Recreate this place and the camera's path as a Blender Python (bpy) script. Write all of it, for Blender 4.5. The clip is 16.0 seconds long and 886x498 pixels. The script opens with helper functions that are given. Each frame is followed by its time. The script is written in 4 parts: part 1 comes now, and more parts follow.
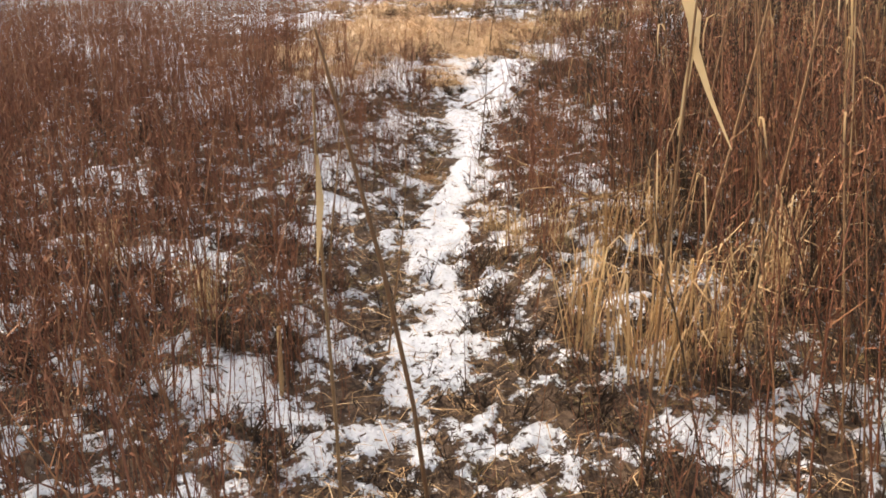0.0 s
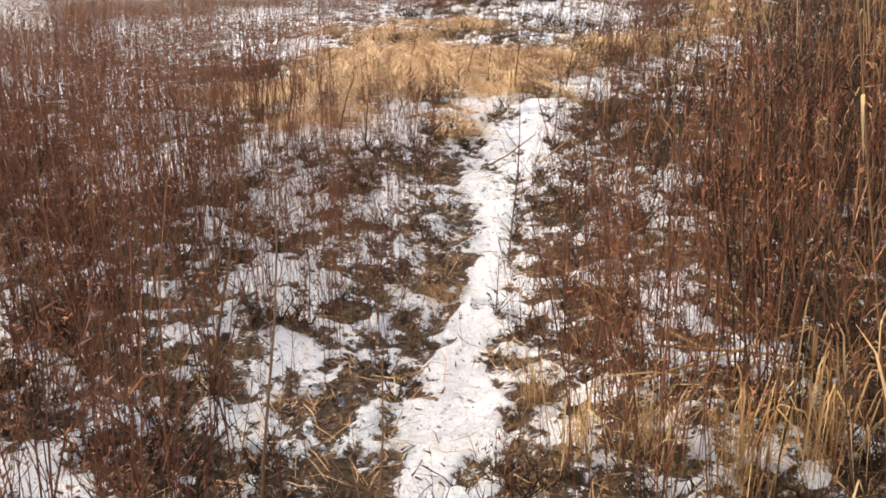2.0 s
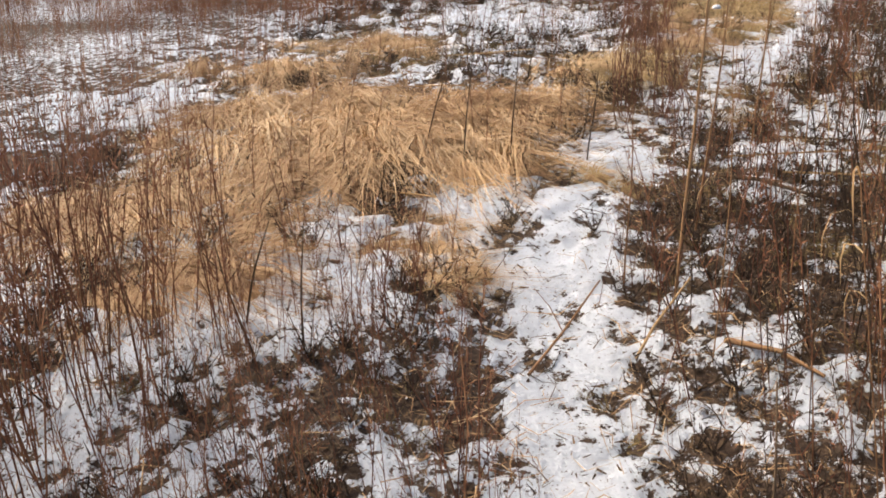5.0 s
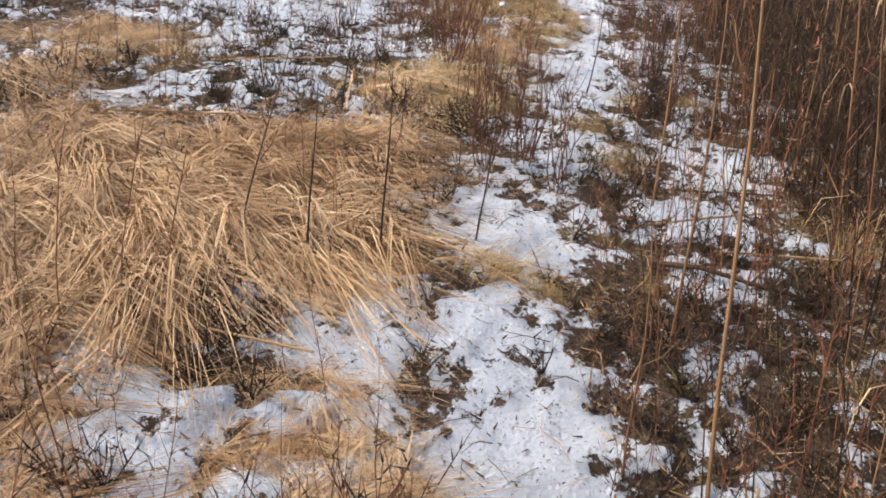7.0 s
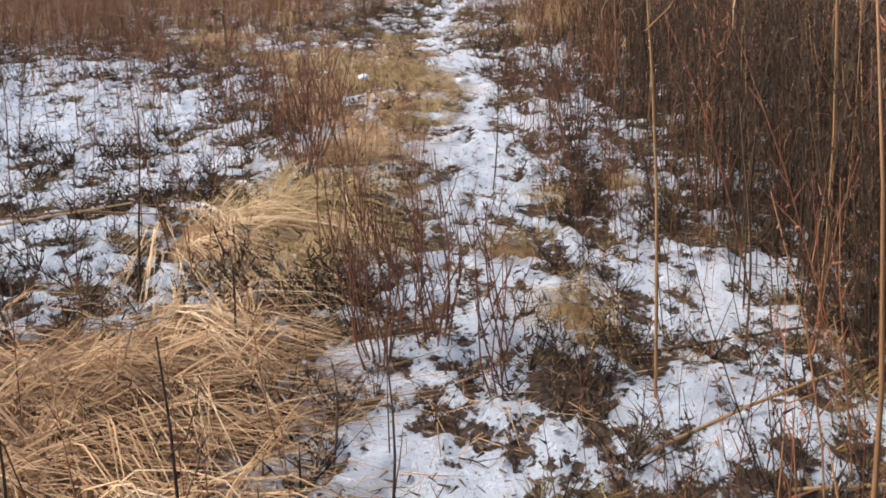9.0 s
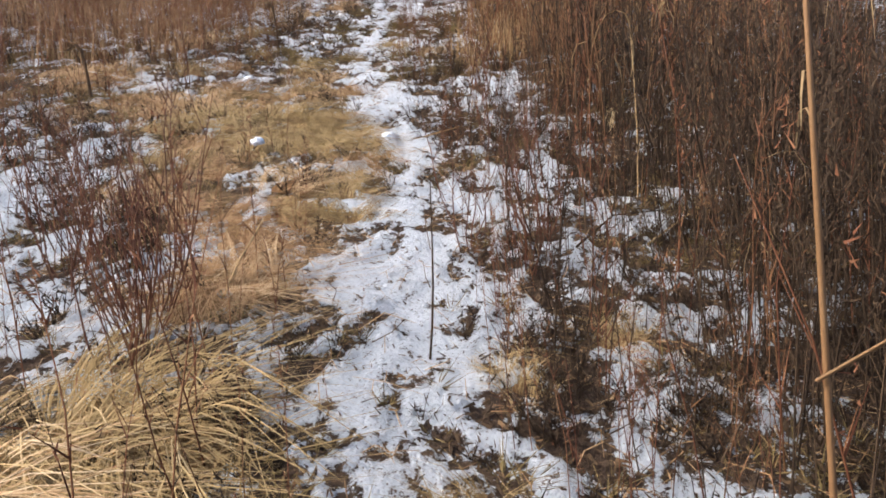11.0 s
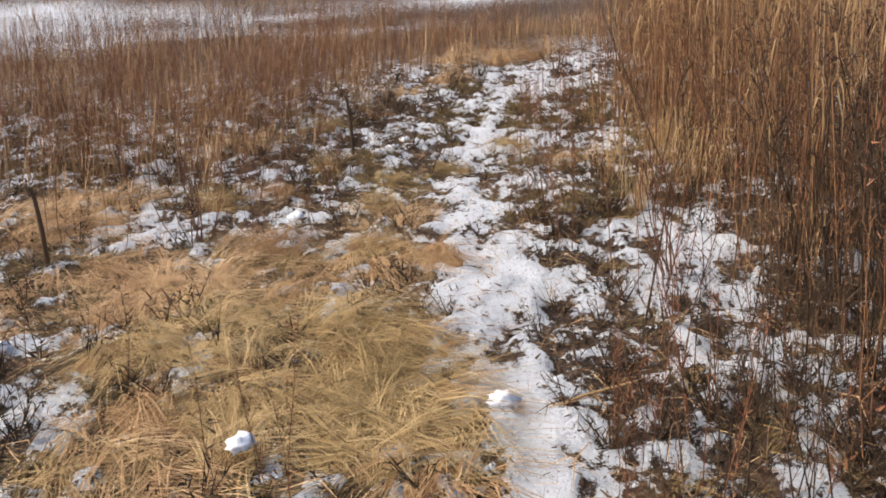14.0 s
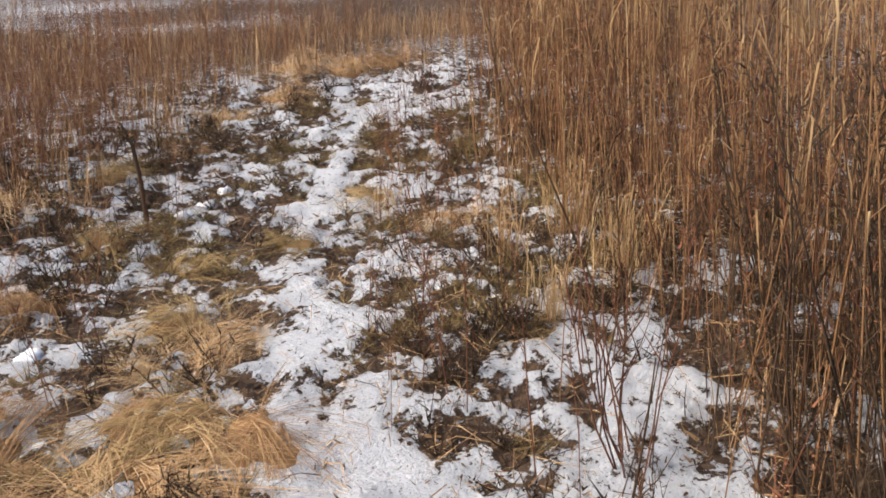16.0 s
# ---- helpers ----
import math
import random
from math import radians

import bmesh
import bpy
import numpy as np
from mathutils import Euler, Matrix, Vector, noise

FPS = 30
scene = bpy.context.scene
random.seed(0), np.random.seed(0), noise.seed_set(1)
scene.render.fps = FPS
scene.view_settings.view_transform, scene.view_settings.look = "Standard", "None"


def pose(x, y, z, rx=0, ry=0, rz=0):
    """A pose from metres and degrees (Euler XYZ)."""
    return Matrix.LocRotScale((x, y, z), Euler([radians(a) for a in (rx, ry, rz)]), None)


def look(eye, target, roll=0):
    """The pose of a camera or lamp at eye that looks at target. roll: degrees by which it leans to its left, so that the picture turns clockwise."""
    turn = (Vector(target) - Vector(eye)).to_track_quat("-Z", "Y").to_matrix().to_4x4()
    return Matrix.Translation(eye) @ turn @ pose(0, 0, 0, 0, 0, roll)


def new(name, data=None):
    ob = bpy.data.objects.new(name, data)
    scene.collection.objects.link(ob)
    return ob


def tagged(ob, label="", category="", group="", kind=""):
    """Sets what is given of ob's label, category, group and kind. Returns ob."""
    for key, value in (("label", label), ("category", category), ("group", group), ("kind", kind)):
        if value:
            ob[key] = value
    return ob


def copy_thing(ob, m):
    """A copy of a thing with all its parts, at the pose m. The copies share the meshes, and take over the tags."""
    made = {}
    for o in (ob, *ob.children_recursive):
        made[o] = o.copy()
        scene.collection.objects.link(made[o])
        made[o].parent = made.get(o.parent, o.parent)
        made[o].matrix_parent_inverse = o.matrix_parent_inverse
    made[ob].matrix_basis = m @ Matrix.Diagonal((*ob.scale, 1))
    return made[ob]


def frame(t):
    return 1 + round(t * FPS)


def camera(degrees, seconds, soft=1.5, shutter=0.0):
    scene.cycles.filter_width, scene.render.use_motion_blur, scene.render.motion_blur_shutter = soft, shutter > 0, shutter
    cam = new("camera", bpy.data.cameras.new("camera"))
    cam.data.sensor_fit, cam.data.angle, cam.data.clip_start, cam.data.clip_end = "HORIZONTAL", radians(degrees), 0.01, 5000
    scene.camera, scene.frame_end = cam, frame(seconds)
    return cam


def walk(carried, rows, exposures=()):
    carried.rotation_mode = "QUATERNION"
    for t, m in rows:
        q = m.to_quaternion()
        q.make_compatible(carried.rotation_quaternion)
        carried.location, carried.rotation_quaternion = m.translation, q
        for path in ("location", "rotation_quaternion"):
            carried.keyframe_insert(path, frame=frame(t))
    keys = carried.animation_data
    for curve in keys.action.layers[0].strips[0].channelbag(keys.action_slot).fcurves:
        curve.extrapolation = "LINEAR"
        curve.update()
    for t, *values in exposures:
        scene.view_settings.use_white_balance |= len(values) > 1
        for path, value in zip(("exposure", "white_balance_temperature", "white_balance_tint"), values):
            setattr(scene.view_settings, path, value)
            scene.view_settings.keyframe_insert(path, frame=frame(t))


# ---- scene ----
cam = camera(62, 16.0, soft=1.72)
PATH = [
    (0, look((0.000, 0.000, 1.581), (-0.618, 1.674, 0.677), -0.16)),
    (0.5, look((-0.190, 0.435, 1.530), (-0.803, 2.156, 0.716), 2.63)),
    (1, look((-0.284, 0.757, 1.528), (-0.971, 2.463, 0.742), -1.28)),
    (1.5, look((-0.390, 1.104, 1.524), (-1.205, 2.737, 0.707), -4.35)),
    (2, look((-0.532, 1.435, 1.447), (-1.190, 3.110, 0.573), -0.76)),
    (2.5, look((-0.678, 1.789, 1.440), (-1.131, 3.502, 0.513), 2.08)),
    (3, look((-0.882, 2.150, 1.384), (-1.526, 3.801, 0.456), -0.38)),
    (3.5, look((-1.024, 2.450, 1.332), (-1.658, 4.095, 0.388), 1.10)),
    (4, look((-1.176, 2.775, 1.384), (-1.701, 4.457, 0.439), -0.09)),
    (4.2, look((-1.231, 2.935, 1.396), (-1.795, 4.631, 0.497), -2.44)),
    (6.3, look((-2.445, 4.346, 1.347), (-2.274, 6.069, 0.345), 4.87)),
    (6.5, look((-2.435, 4.454, 1.328), (-2.186, 6.161, 0.315), 6.20)),
    (7, look((-2.418, 4.848, 1.347), (-2.013, 6.546, 0.371), 6.34)),
    (7.5, look((-2.358, 5.220, 1.317), (-2.155, 6.982, 0.394), 0.64)),
    (8, look((-2.250, 5.522, 1.313), (-1.909, 7.277, 0.416), 1.30)),
    (8.5, look((-2.188, 5.860, 1.329), (-1.554, 7.550, 0.467), 2.33)),
    (9, look((-2.052, 6.187, 1.253), (-1.362, 7.858, 0.399), 1.00)),
    (9.5, look((-1.877, 6.531, 1.255), (-1.142, 8.163, 0.365), 0.08)),
    (9.7, look((-1.830, 6.654, 1.232), (-1.012, 8.250, 0.346), 0.57)),
    (11.8, look((-1.034, 8.001, 1.404), (-0.284, 9.626, 0.510), 0.25)),
    (12, look((-0.946, 8.157, 1.369), (-0.265, 9.794, 0.443), -0.08)),
    (12.5, look((-0.819, 8.461, 1.377), (-0.247, 10.115, 0.409), 0.80)),
    (13, look((-0.742, 8.862, 1.349), (-0.038, 10.474, 0.397), 2.96)),
    (13.5, look((-0.665, 9.174, 1.344), (-0.025, 10.856, 0.471), 0.09)),
    (14, look((-0.547, 9.535, 1.369), (-0.001, 11.281, 0.561), -1.69)),
    (14.5, look((-0.450, 9.929, 1.358), (0.289, 11.616, 0.577), -0.55)),
    (15, look((-0.268, 10.212, 1.332), (0.505, 11.879, 0.542), -2.58)),
    (15.5, look((-0.099, 10.470, 1.360), (0.576, 12.170, 0.552), -3.37)),
    (16, look((0.000, 10.764, 1.356), (0.876, 12.349, 0.508), 0.65)),
]
walk(cam, PATH, [(0, 1.44, 7350, 13), (4.2, 1.26, 7200, 12), (6.3, .92, 6450, 11), (9.7, .88, 6150, 11), (11.8, .9, 6400, 11), (16, .83, 6750, 12)])

# ---- sky and light: bright overcast winter day ----
SUN_EL, SUN_AZ = 43, -62          # degrees; azimuth clockwise from +y
world = bpy.data.worlds.new("overcast_sky")
scene.world = world
world.use_nodes = True
wt = world.node_tree
sky = wt.nodes.new("ShaderNodeTexSky")
sky.sky_type, sky.sun_disc = "NISHITA", False
sky.sun_elevation, sky.sun_rotation = radians(SUN_EL), radians(SUN_AZ)
sky.air_density, sky.dust_density, sky.ozone_density = 1.0, 5.0, 0.6
wt.links.new(sky.outputs[0], wt.nodes["Background"].inputs[0])
wt.nodes["Background"].inputs[1].default_value = 0.13
sun = new("sun", bpy.data.lights.new("sun", "SUN"))
sun.data.energy, sun.data.angle, sun.data.color = 1.5, radians(14), (1.0, 0.96, 0.90)
az, el = radians(SUN_AZ), radians(SUN_EL)
sun.matrix_world = look((40 * math.sin(az) * math.cos(el), 40 * math.cos(az) * math.cos(el), 40 * math.sin(el)), (0, 0, 0))


# ---- materials ----
def material(name, rough=0.8, spec=0.2):
    m = bpy.data.materials.new(name)
    m.use_nodes = True
    b = m.node_tree.nodes["Principled BSDF"]
    b.inputs["Roughness"].default_value = rough
    b.inputs["Specular IOR Level"].default_value = spec
    return m, m.node_tree.nodes, m.node_tree.links, b


def ramp(nodes, stops):
    r = nodes.new("ShaderNodeValToRGB")
    while len(r.color_ramp.elements) < len(stops):
        r.color_ramp.elements.new(0.5)
    for e, (p, c) in zip(r.color_ramp.elements, stops):
        e.position, e.color = p, (*c, 1)
    return r


def noise_tex(nodes, links, coord, scale, detail=4.0, rough=0.6):
    n = nodes.new("ShaderNodeTexNoise")
    n.inputs["Scale"].default_value = scale
    n.inputs["Detail"].default_value = detail
    n.inputs["Roughness"].default_value = rough
    links.new(coord, n.inputs["Vector"])
    return n


def plant_material(name, colours, rough=0.75, scale=25.0, trans=0.0):
    """Dry plant matter: every island and every object takes its own tone, with blotches along it."""
    m, nodes, links, b = material(name, rough, 0.25)
    geo, obi = nodes.new("ShaderNodeNewGeometry"), nodes.new("ShaderNodeObjectInfo")
    tc = nodes.new("ShaderNodeTexCoord")
    n = noise_tex(nodes, links, tc.outputs["Object"], scale, 3.0)
    add = nodes.new("ShaderNodeMath")
    add.operation = "ADD"
    links.new(geo.outputs["Random Per Island"], add.inputs[0])
    links.new(obi.outputs["Random"], add.inputs[1])
    mul = nodes.new("ShaderNodeMath")
    mul.operation, mul.inputs[1].default_value = "MULTIPLY_ADD", 0.33
    links.new(add.outputs[0], mul.inputs[0])
    sc = nodes.new("ShaderNodeMath")
    sc.operation, sc.inputs[1].default_value = "MULTIPLY", 0.36
    links.new(n.outputs["Fac"], sc.inputs[0])
    links.new(sc.outputs[0], mul.inputs[2])
    k = len(colours) - 1
    r = ramp(nodes, [(0.12 + 0.76 * i / k, c) for i, c in enumerate(colours)])
    links.new(mul.outputs[0], r.inputs[0])
    links.new(r.outputs[0], b.inputs["Base Color"])
    bump = nodes.new("ShaderNodeBump")
    bump.inputs["Strength"].default_value, bump.inputs["Distance"].default_value = 0.4, 0.002
    links.new(noise_tex(nodes, links, tc.outputs["Object"], 260, 2.0).outputs["Fac"], bump.inputs["Height"])
    links.new(bump.outputs[0], b.inputs["Normal"])
    if trans:
        thin, mix = nodes.new("ShaderNodeBsdfTranslucent"), nodes.new("ShaderNodeMixShader")
        links.new(r.outputs[0], thin.inputs["Color"])
        mix.inputs[0].default_value = trans
        links.new(b.outputs[0], mix.inputs[1])
        links.new(thin.outputs[0], mix.inputs[2])
        links.new(mix.outputs[0], nodes["Material Output"].inputs["Surface"])
    return m


M_WEED = plant_material("weed_stem", [(0.027, 0.011, 0.007), (0.088, 0.032, 0.017), (0.177, 0.070, 0.035), (0.322, 0.165, 0.076)])
M_SEED = plant_material("weed_seed", [(0.078, 0.030, 0.017), (0.172, 0.066, 0.035), (0.281, 0.125, 0.065), (0.458, 0.265, 0.137)], 0.9)
M_BROWN = plant_material("brown_weed", [(0.052, 0.024, 0.012), (0.125, 0.058, 0.027), (0.218, 0.112, 0.053), (0.374, 0.220, 0.108)])
# own tone of dark sprigs, stalks and wood; also the shade tone of weeds
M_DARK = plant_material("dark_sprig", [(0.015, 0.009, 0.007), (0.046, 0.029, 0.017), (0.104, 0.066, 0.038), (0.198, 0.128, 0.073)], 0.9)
M_REED = plant_material("reed_stem", [(0.125, 0.056, 0.024), (0.187, 0.093, 0.041), (0.260, 0.143, 0.065), (0.374, 0.235, 0.112)], 0.6, 9)
M_RLEAF = plant_material("reed_leaf", [(0.218, 0.115, 0.051), (0.385, 0.235, 0.108), (0.541, 0.380, 0.196), (0.707, 0.560, 0.338)], 0.65, 9, .35)
M_PLUME = plant_material("reed_plume", [(0.312, 0.200, 0.100), (0.520, 0.380, 0.203), (0.686, 0.540, 0.320)], 0.9, 25, .4)
M_GRASS = plant_material("dry_grass", [(0.135, 0.064, 0.028), (0.343, 0.198, 0.091), (0.541, 0.360, 0.187), (0.749, 0.580, 0.365)], 0.65, 12)
M_OLIVE = plant_material("faded_grass", [(0.114, 0.075, 0.030), (0.291, 0.195, 0.080), (0.468, 0.330, 0.151), (0.666, 0.510, 0.293)], 0.65, 12)
M_THATCH = plant_material("grass_thatch", [(0.073, 0.037, 0.016), (0.187, 0.102, 0.045), (0.333, 0.200, 0.095)], 0.95, 60)
M_BUSH = plant_material("bush_shoot", [(0.052, 0.021, 0.012), (0.125, 0.050, 0.028), (0.208, 0.095, 0.053)], 0.6, 20)
M_LITTER = plant_material("leaf_litter", [(0.012, 0.008, 0.006), (0.052, 0.032, 0.018), (0.146, 0.090, 0.046), (0.374, 0.245, 0.120)], 0.9, 30)
M_MOSS = plant_material("short_green_grass", [(0.062, 0.046, 0.017), (0.140, 0.103, 0.037), (0.250, 0.182, 0.073), (0.416, 0.310, 0.141)], 0.7, 20)


def ground_material():
    m, nodes, links, b = material("patchy_snow_ground", 0.85, 0.2)
    tc = nodes.new("ShaderNodeTexCoord")
    at = nodes.new("ShaderNodeAttribute")
    at.attribute_name = "snow"
    o = tc.outputs["Object"]
    # ragged edge of the snow
    e1, e2 = noise_tex(nodes, links, o, 22, 7.0, 0.74), noise_tex(nodes, links, o, 110, 3.0)
    s1 = nodes.new("ShaderNodeMath")
    s1.operation, s1.inputs[1].default_value = "MULTIPLY_ADD", 2.6
    links.new(e1.outputs["Fac"], s1.inputs[0])
    links.new(at.outputs["Fac"], s1.inputs[2])
    s2 = nodes.new("ShaderNodeMath")
    s2.operation, s2.inputs[1].default_value = "MULTIPLY_ADD", 0.25
    links.new(e2.outputs["Fac"], s2.inputs[0])
    links.new(s1.outputs[0], s2.inputs[2])
    edge = nodes.new("ShaderNodeMapRange")
    edge.interpolation_type = "SMOOTHSTEP"
    edge.inputs["From Min"].default_value, edge.inputs["From Max"].default_value = 1.87, 1.97
    links.new(s2.outputs[0], edge.inputs["Value"])
    # soil with matted litter
    v = nodes.new("ShaderNodeTexVoronoi")
    v.inputs["Scale"].default_value = 55
    links.new(o, v.inputs["Vector"])
    sn = noise_tex(nodes, links, o, 9, 8.0, 0.75)
    mx = nodes.new("ShaderNodeMix")
    mx.data_type, mx.inputs[0].default_value = "RGBA", 0.45
    soil = ramp(nodes, [(0.30, (0.012, 0.008, 0.007)), (0.46, (0.055, 0.036, 0.025)), (0.58, (0.13, 0.082, 0.053)), (0.76, (0.30, 0.20, 0.125))])
    links.new(sn.outputs["Fac"], soil.inputs[0])
    bits = ramp(nodes, [(0.0, (0.02, 0.014, 0.011)), (0.45, (0.085, 0.055, 0.037)), (1.0, (0.24, 0.165, 0.11))])
    sep = nodes.new("ShaderNodeSeparateColor")
    links.new(v.outputs["Color"], sep.inputs[0])
    links.new(sep.outputs[0], bits.inputs[0])
    links.new(soil.outputs[0], mx.inputs[6])
    links.new(bits.outputs[0], mx.inputs[7])
    # snow, with faint dirt
    dn = noise_tex(nodes, links, o, 34, 6.0, 0.7)
    snow = ramp(nodes, [(0.26, (0.50, 0.47, 0.46)), (0.38, (0.80, 0.845, 0.90)), (0.7, (0.85, 0.90, 0.96))])
    links.new(dn.outputs["Fac"], snow.inputs[0])
    sp = noise_tex(nodes, links, o, 95, 2.0, 0.5)
    spk = nodes.new("ShaderNodeMapRange")
    spk.inputs["From Min"].default_value, spk.inputs["From Max"].default_value, spk.inputs["To Max"].default_value = 0.645, 0.70, 0.75
    links.new(sp.outputs["Fac"], spk.inputs["Value"])
    dirty = nodes.new("ShaderNodeMix")
    dirty.data_type = "RGBA"
    dirty.inputs[7].default_value = (0.10, 0.07, 0.055, 1)
    links.new(spk.outputs[0], dirty.inputs[0])
    links.new(snow.outputs[0], dirty.inputs[6])
    fin = nodes.new("ShaderNodeMix")
    fin.data_type = "RGBA"
    links.new(edge.outputs[0], fin.inputs[0])
    links.new(mx.outputs[2], fin.inputs[6])
    links.new(dirty.outputs[2], fin.inputs[7])
    links.new(fin.outputs[2], b.inputs["Base Color"])
    bump = nodes.new("ShaderNodeBump")
    bump.inputs["Strength"].default_value, bump.inputs["Distance"].default_value = 1.0, 0.05
    hsum = nodes.new("ShaderNodeMath")
    hsum.operation, hsum.inputs[1].default_value = "MULTIPLY_ADD", 0.6
    links.new(edge.outputs[0], hsum.inputs[0])
    links.new(noise_tex(nodes, links, o, 46, 6.0, 0.72).outputs["Fac"], hsum.inputs[2])
    links.new(hsum.outputs[0], bump.inputs["Height"])
    links.new(bump.outputs[0], b.inputs["Normal"])
    return m


M_GROUND = ground_material()

# ---- plan of the field ----
rng = np.random.default_rng(7)
TRAIL_Y = [-6, 0, 1.8, 2.65, 3.3, 4.4, 5.6, 6.5, 7.3, 8.4, 9.6, 10.8, 12.1, 13.3, 14.2, 15.4, 18, 26]
TRAIL_X = [0.9, -0.2, -0.76, -1.04, -1.23, -1.46, -1.84, -1.76, -1.42, -0.9, -0.35, 0.1, 0.46, 0.76, 1.12, 1.9, 3.6, 8.5]
SNOW_A = [(0.5, 2.33, .26, .2), (-.39, 1.86, .2, .08), (-1.3, 1.7, .28, .14), (-2.3, 2.4, .32, .2), (-.8, 5.45, .26, .36), (-.62, 6.1, .22, .25),
          (-.67, 4.2, .25, .15), (-4.9, 8.1, .7, .6), (-3.6, 4.6, .35, .4), (-2.15, 3.68, .25, .2), (-2.9, 5.7, .42, .22), (-2.2, 6.1, .28, .1),
          (-2.6, 4.4, .3, .2), (-1.8, 3.1, .1, .15), (-4.2, 5.3, .5, .4), (-.67, 4.05, .15, .12), (0.2, 2.0, .2, .12)]
SNOW_B = [(-3.0, 6.56, .14, .18), (-2.78, 6.32, .3, .12), (-2.53, 6.08, .16, .1), (-2.96, 5.97, .22, .14), (-2.7, 5.82, .3, .09), (-2.52, 5.66, .18, .1),
          (-3.0, 5.52, .4, .16), (-3.48, 6.22, .28, .22), (-2.2, 6.62, .34, .15), (-3.95, 7.4, .35, .6), (-1.5, 7.3, .36, .26), (-.3, 8.26, .32, .3),
          (-.42, 7.86, .26, .2), (-.75, 7.42, .26, .18), (-.86, 6.9, .22, .15), (-1.2, 5.72, .2, .15), (-2.4, 9.65, .35, .18), (-2.9, 8.8, .3, .12),
          (-2.2, 8.72, .26, .2), (-2.3, 9.1, .24, .2), (-2.5, 11.2, .9, .9), (-1.72, 10.0, .42, .26), (-1.62, 7.5, .26, .22)]
SNOW_C = [(-1.04, 11.29, .1, .07), (-.73, 10.95, .15, .08), (-.8, 10.52, .13, .1), (-1.09, 10.21, .26, .26), (-1.43, 10.89, .15, .1), (-1.45, 12.16, .16, .12),
          (-.09, 10.36, .32, .32), (.4, 10.2, .36, .3), (-.42, 9.87, .4, .26), (.79, 10.6, .13, .16), (.78, 9.86, .34, .22), (1.2, 11.76, .3, .24),
          (.59, 12.84, .2, .2), (.52, 12.17, .22, .36), (1.08, 11.22, .36, .24), (1.4, 11.05, .2, .15), (1.62, 12.29, .14, .09), (2.2, 12.5, .22, .16),
          (-.19, 13.2, .16, .07), (-.7, 13.06, .28, .1), (.6, 14.34, .12, .08), (2.3, 15.55, .6, .2), (1.6, 15.25, .34, .14), (1.05, 14.8, .22, .12), (1.13, 14.15, .2, .14)]
SNOW_D = [(1.23, 13.4, .22, .12), (.9, 19.9, .9, .3), (3.8, 23.2, 1.8, .5), (-4.2, 24, 3.6, 4.5), (2.9, 20.6, .6, .2), (1.03, 8.93, .22, .15), (.2, 11.05, .14, .3),
          (5.6, 24.5, 2.0, .5), (.8, 22.2, 1.4, .4), (-1.9, 6.85, .3, .09), (-1.1, 8.1, .3, .2), (-.6, 9.1, .3, .35), (-.2, 9.5, .25, .25), (.15, 11.5, .1, .25), (-2.6, 12.6, .9, .4), (1.48, 12.02, .22, .16), (1.15, 11.9, .2, .16), (1.95, 11.7, .24, .14), (2.15, 12.05, .22, .1), (2.1, 12.47, .18, .1),
          (.77, 12.98, .16, .14), (-4.34, 5.9, .4, .22), (-3.5, 4.75, .4, .3), (.62, 2.32, .24, .2), (-2.75, 9.95, .35, .3), (-2.45, 11.3, .7, .5), (-2.85, 6.45, .24, .1), (-2.35, 6.36, .3, .07), (-2.7, 6.02, .3, .1)]


def smooth(a, b, v):
    t = np.clip((v - a) / (b - a), 0, 1)
    return t * t * (3 - 2 * t)


def trail(y):
    return (np.interp(y - 0.35, TRAIL_Y, TRAIL_X) + np.interp(y, TRAIL_Y, TRAIL_X) + np.interp(y + 0.35, TRAIL_Y, TRAIL_X)) / 3


LATTICE = np.random.default_rng(3).random((512, 512))


def value_noise(x, y):
    xi, yi = np.floor(x).astype(int), np.floor(y).astype(int)
    fx, fy = x - xi, y - yi
    fx, fy = fx * fx * (3 - 2 * fx), fy * fy * (3 - 2 * fy)
    a, b = LATTICE[xi % 512, yi % 512], LATTICE[(xi + 1) % 512, yi % 512]
    c, d = LATTICE[xi % 512, (yi + 1) % 512], LATTICE[(xi + 1) % 512, (yi + 1) % 512]
    return (a * (1 - fx) + b * fx) * (1 - fy) + (c * (1 - fx) + d * fx) * fy


def fbm(x, y, scale, octaves=4):
    out, amp, tot = 0, 1.0, 0
    for i in range(octaves):
        out = out + amp * value_noise(x * scale * 2 ** i + 17.3 * i, y * scale * 2 ** i + 5.1 * i)
        tot += amp
        amp *= 0.55
    return out / tot


def close_by(x, y):
    """1 along the walk, 0 out where the ground is only seen from afar."""
    return smooth(-6.5, -5.0, x) * smooth(5.0, 3.6, x) * smooth(-0.5, 0.8, y) * smooth(18.0, 16.2, y)


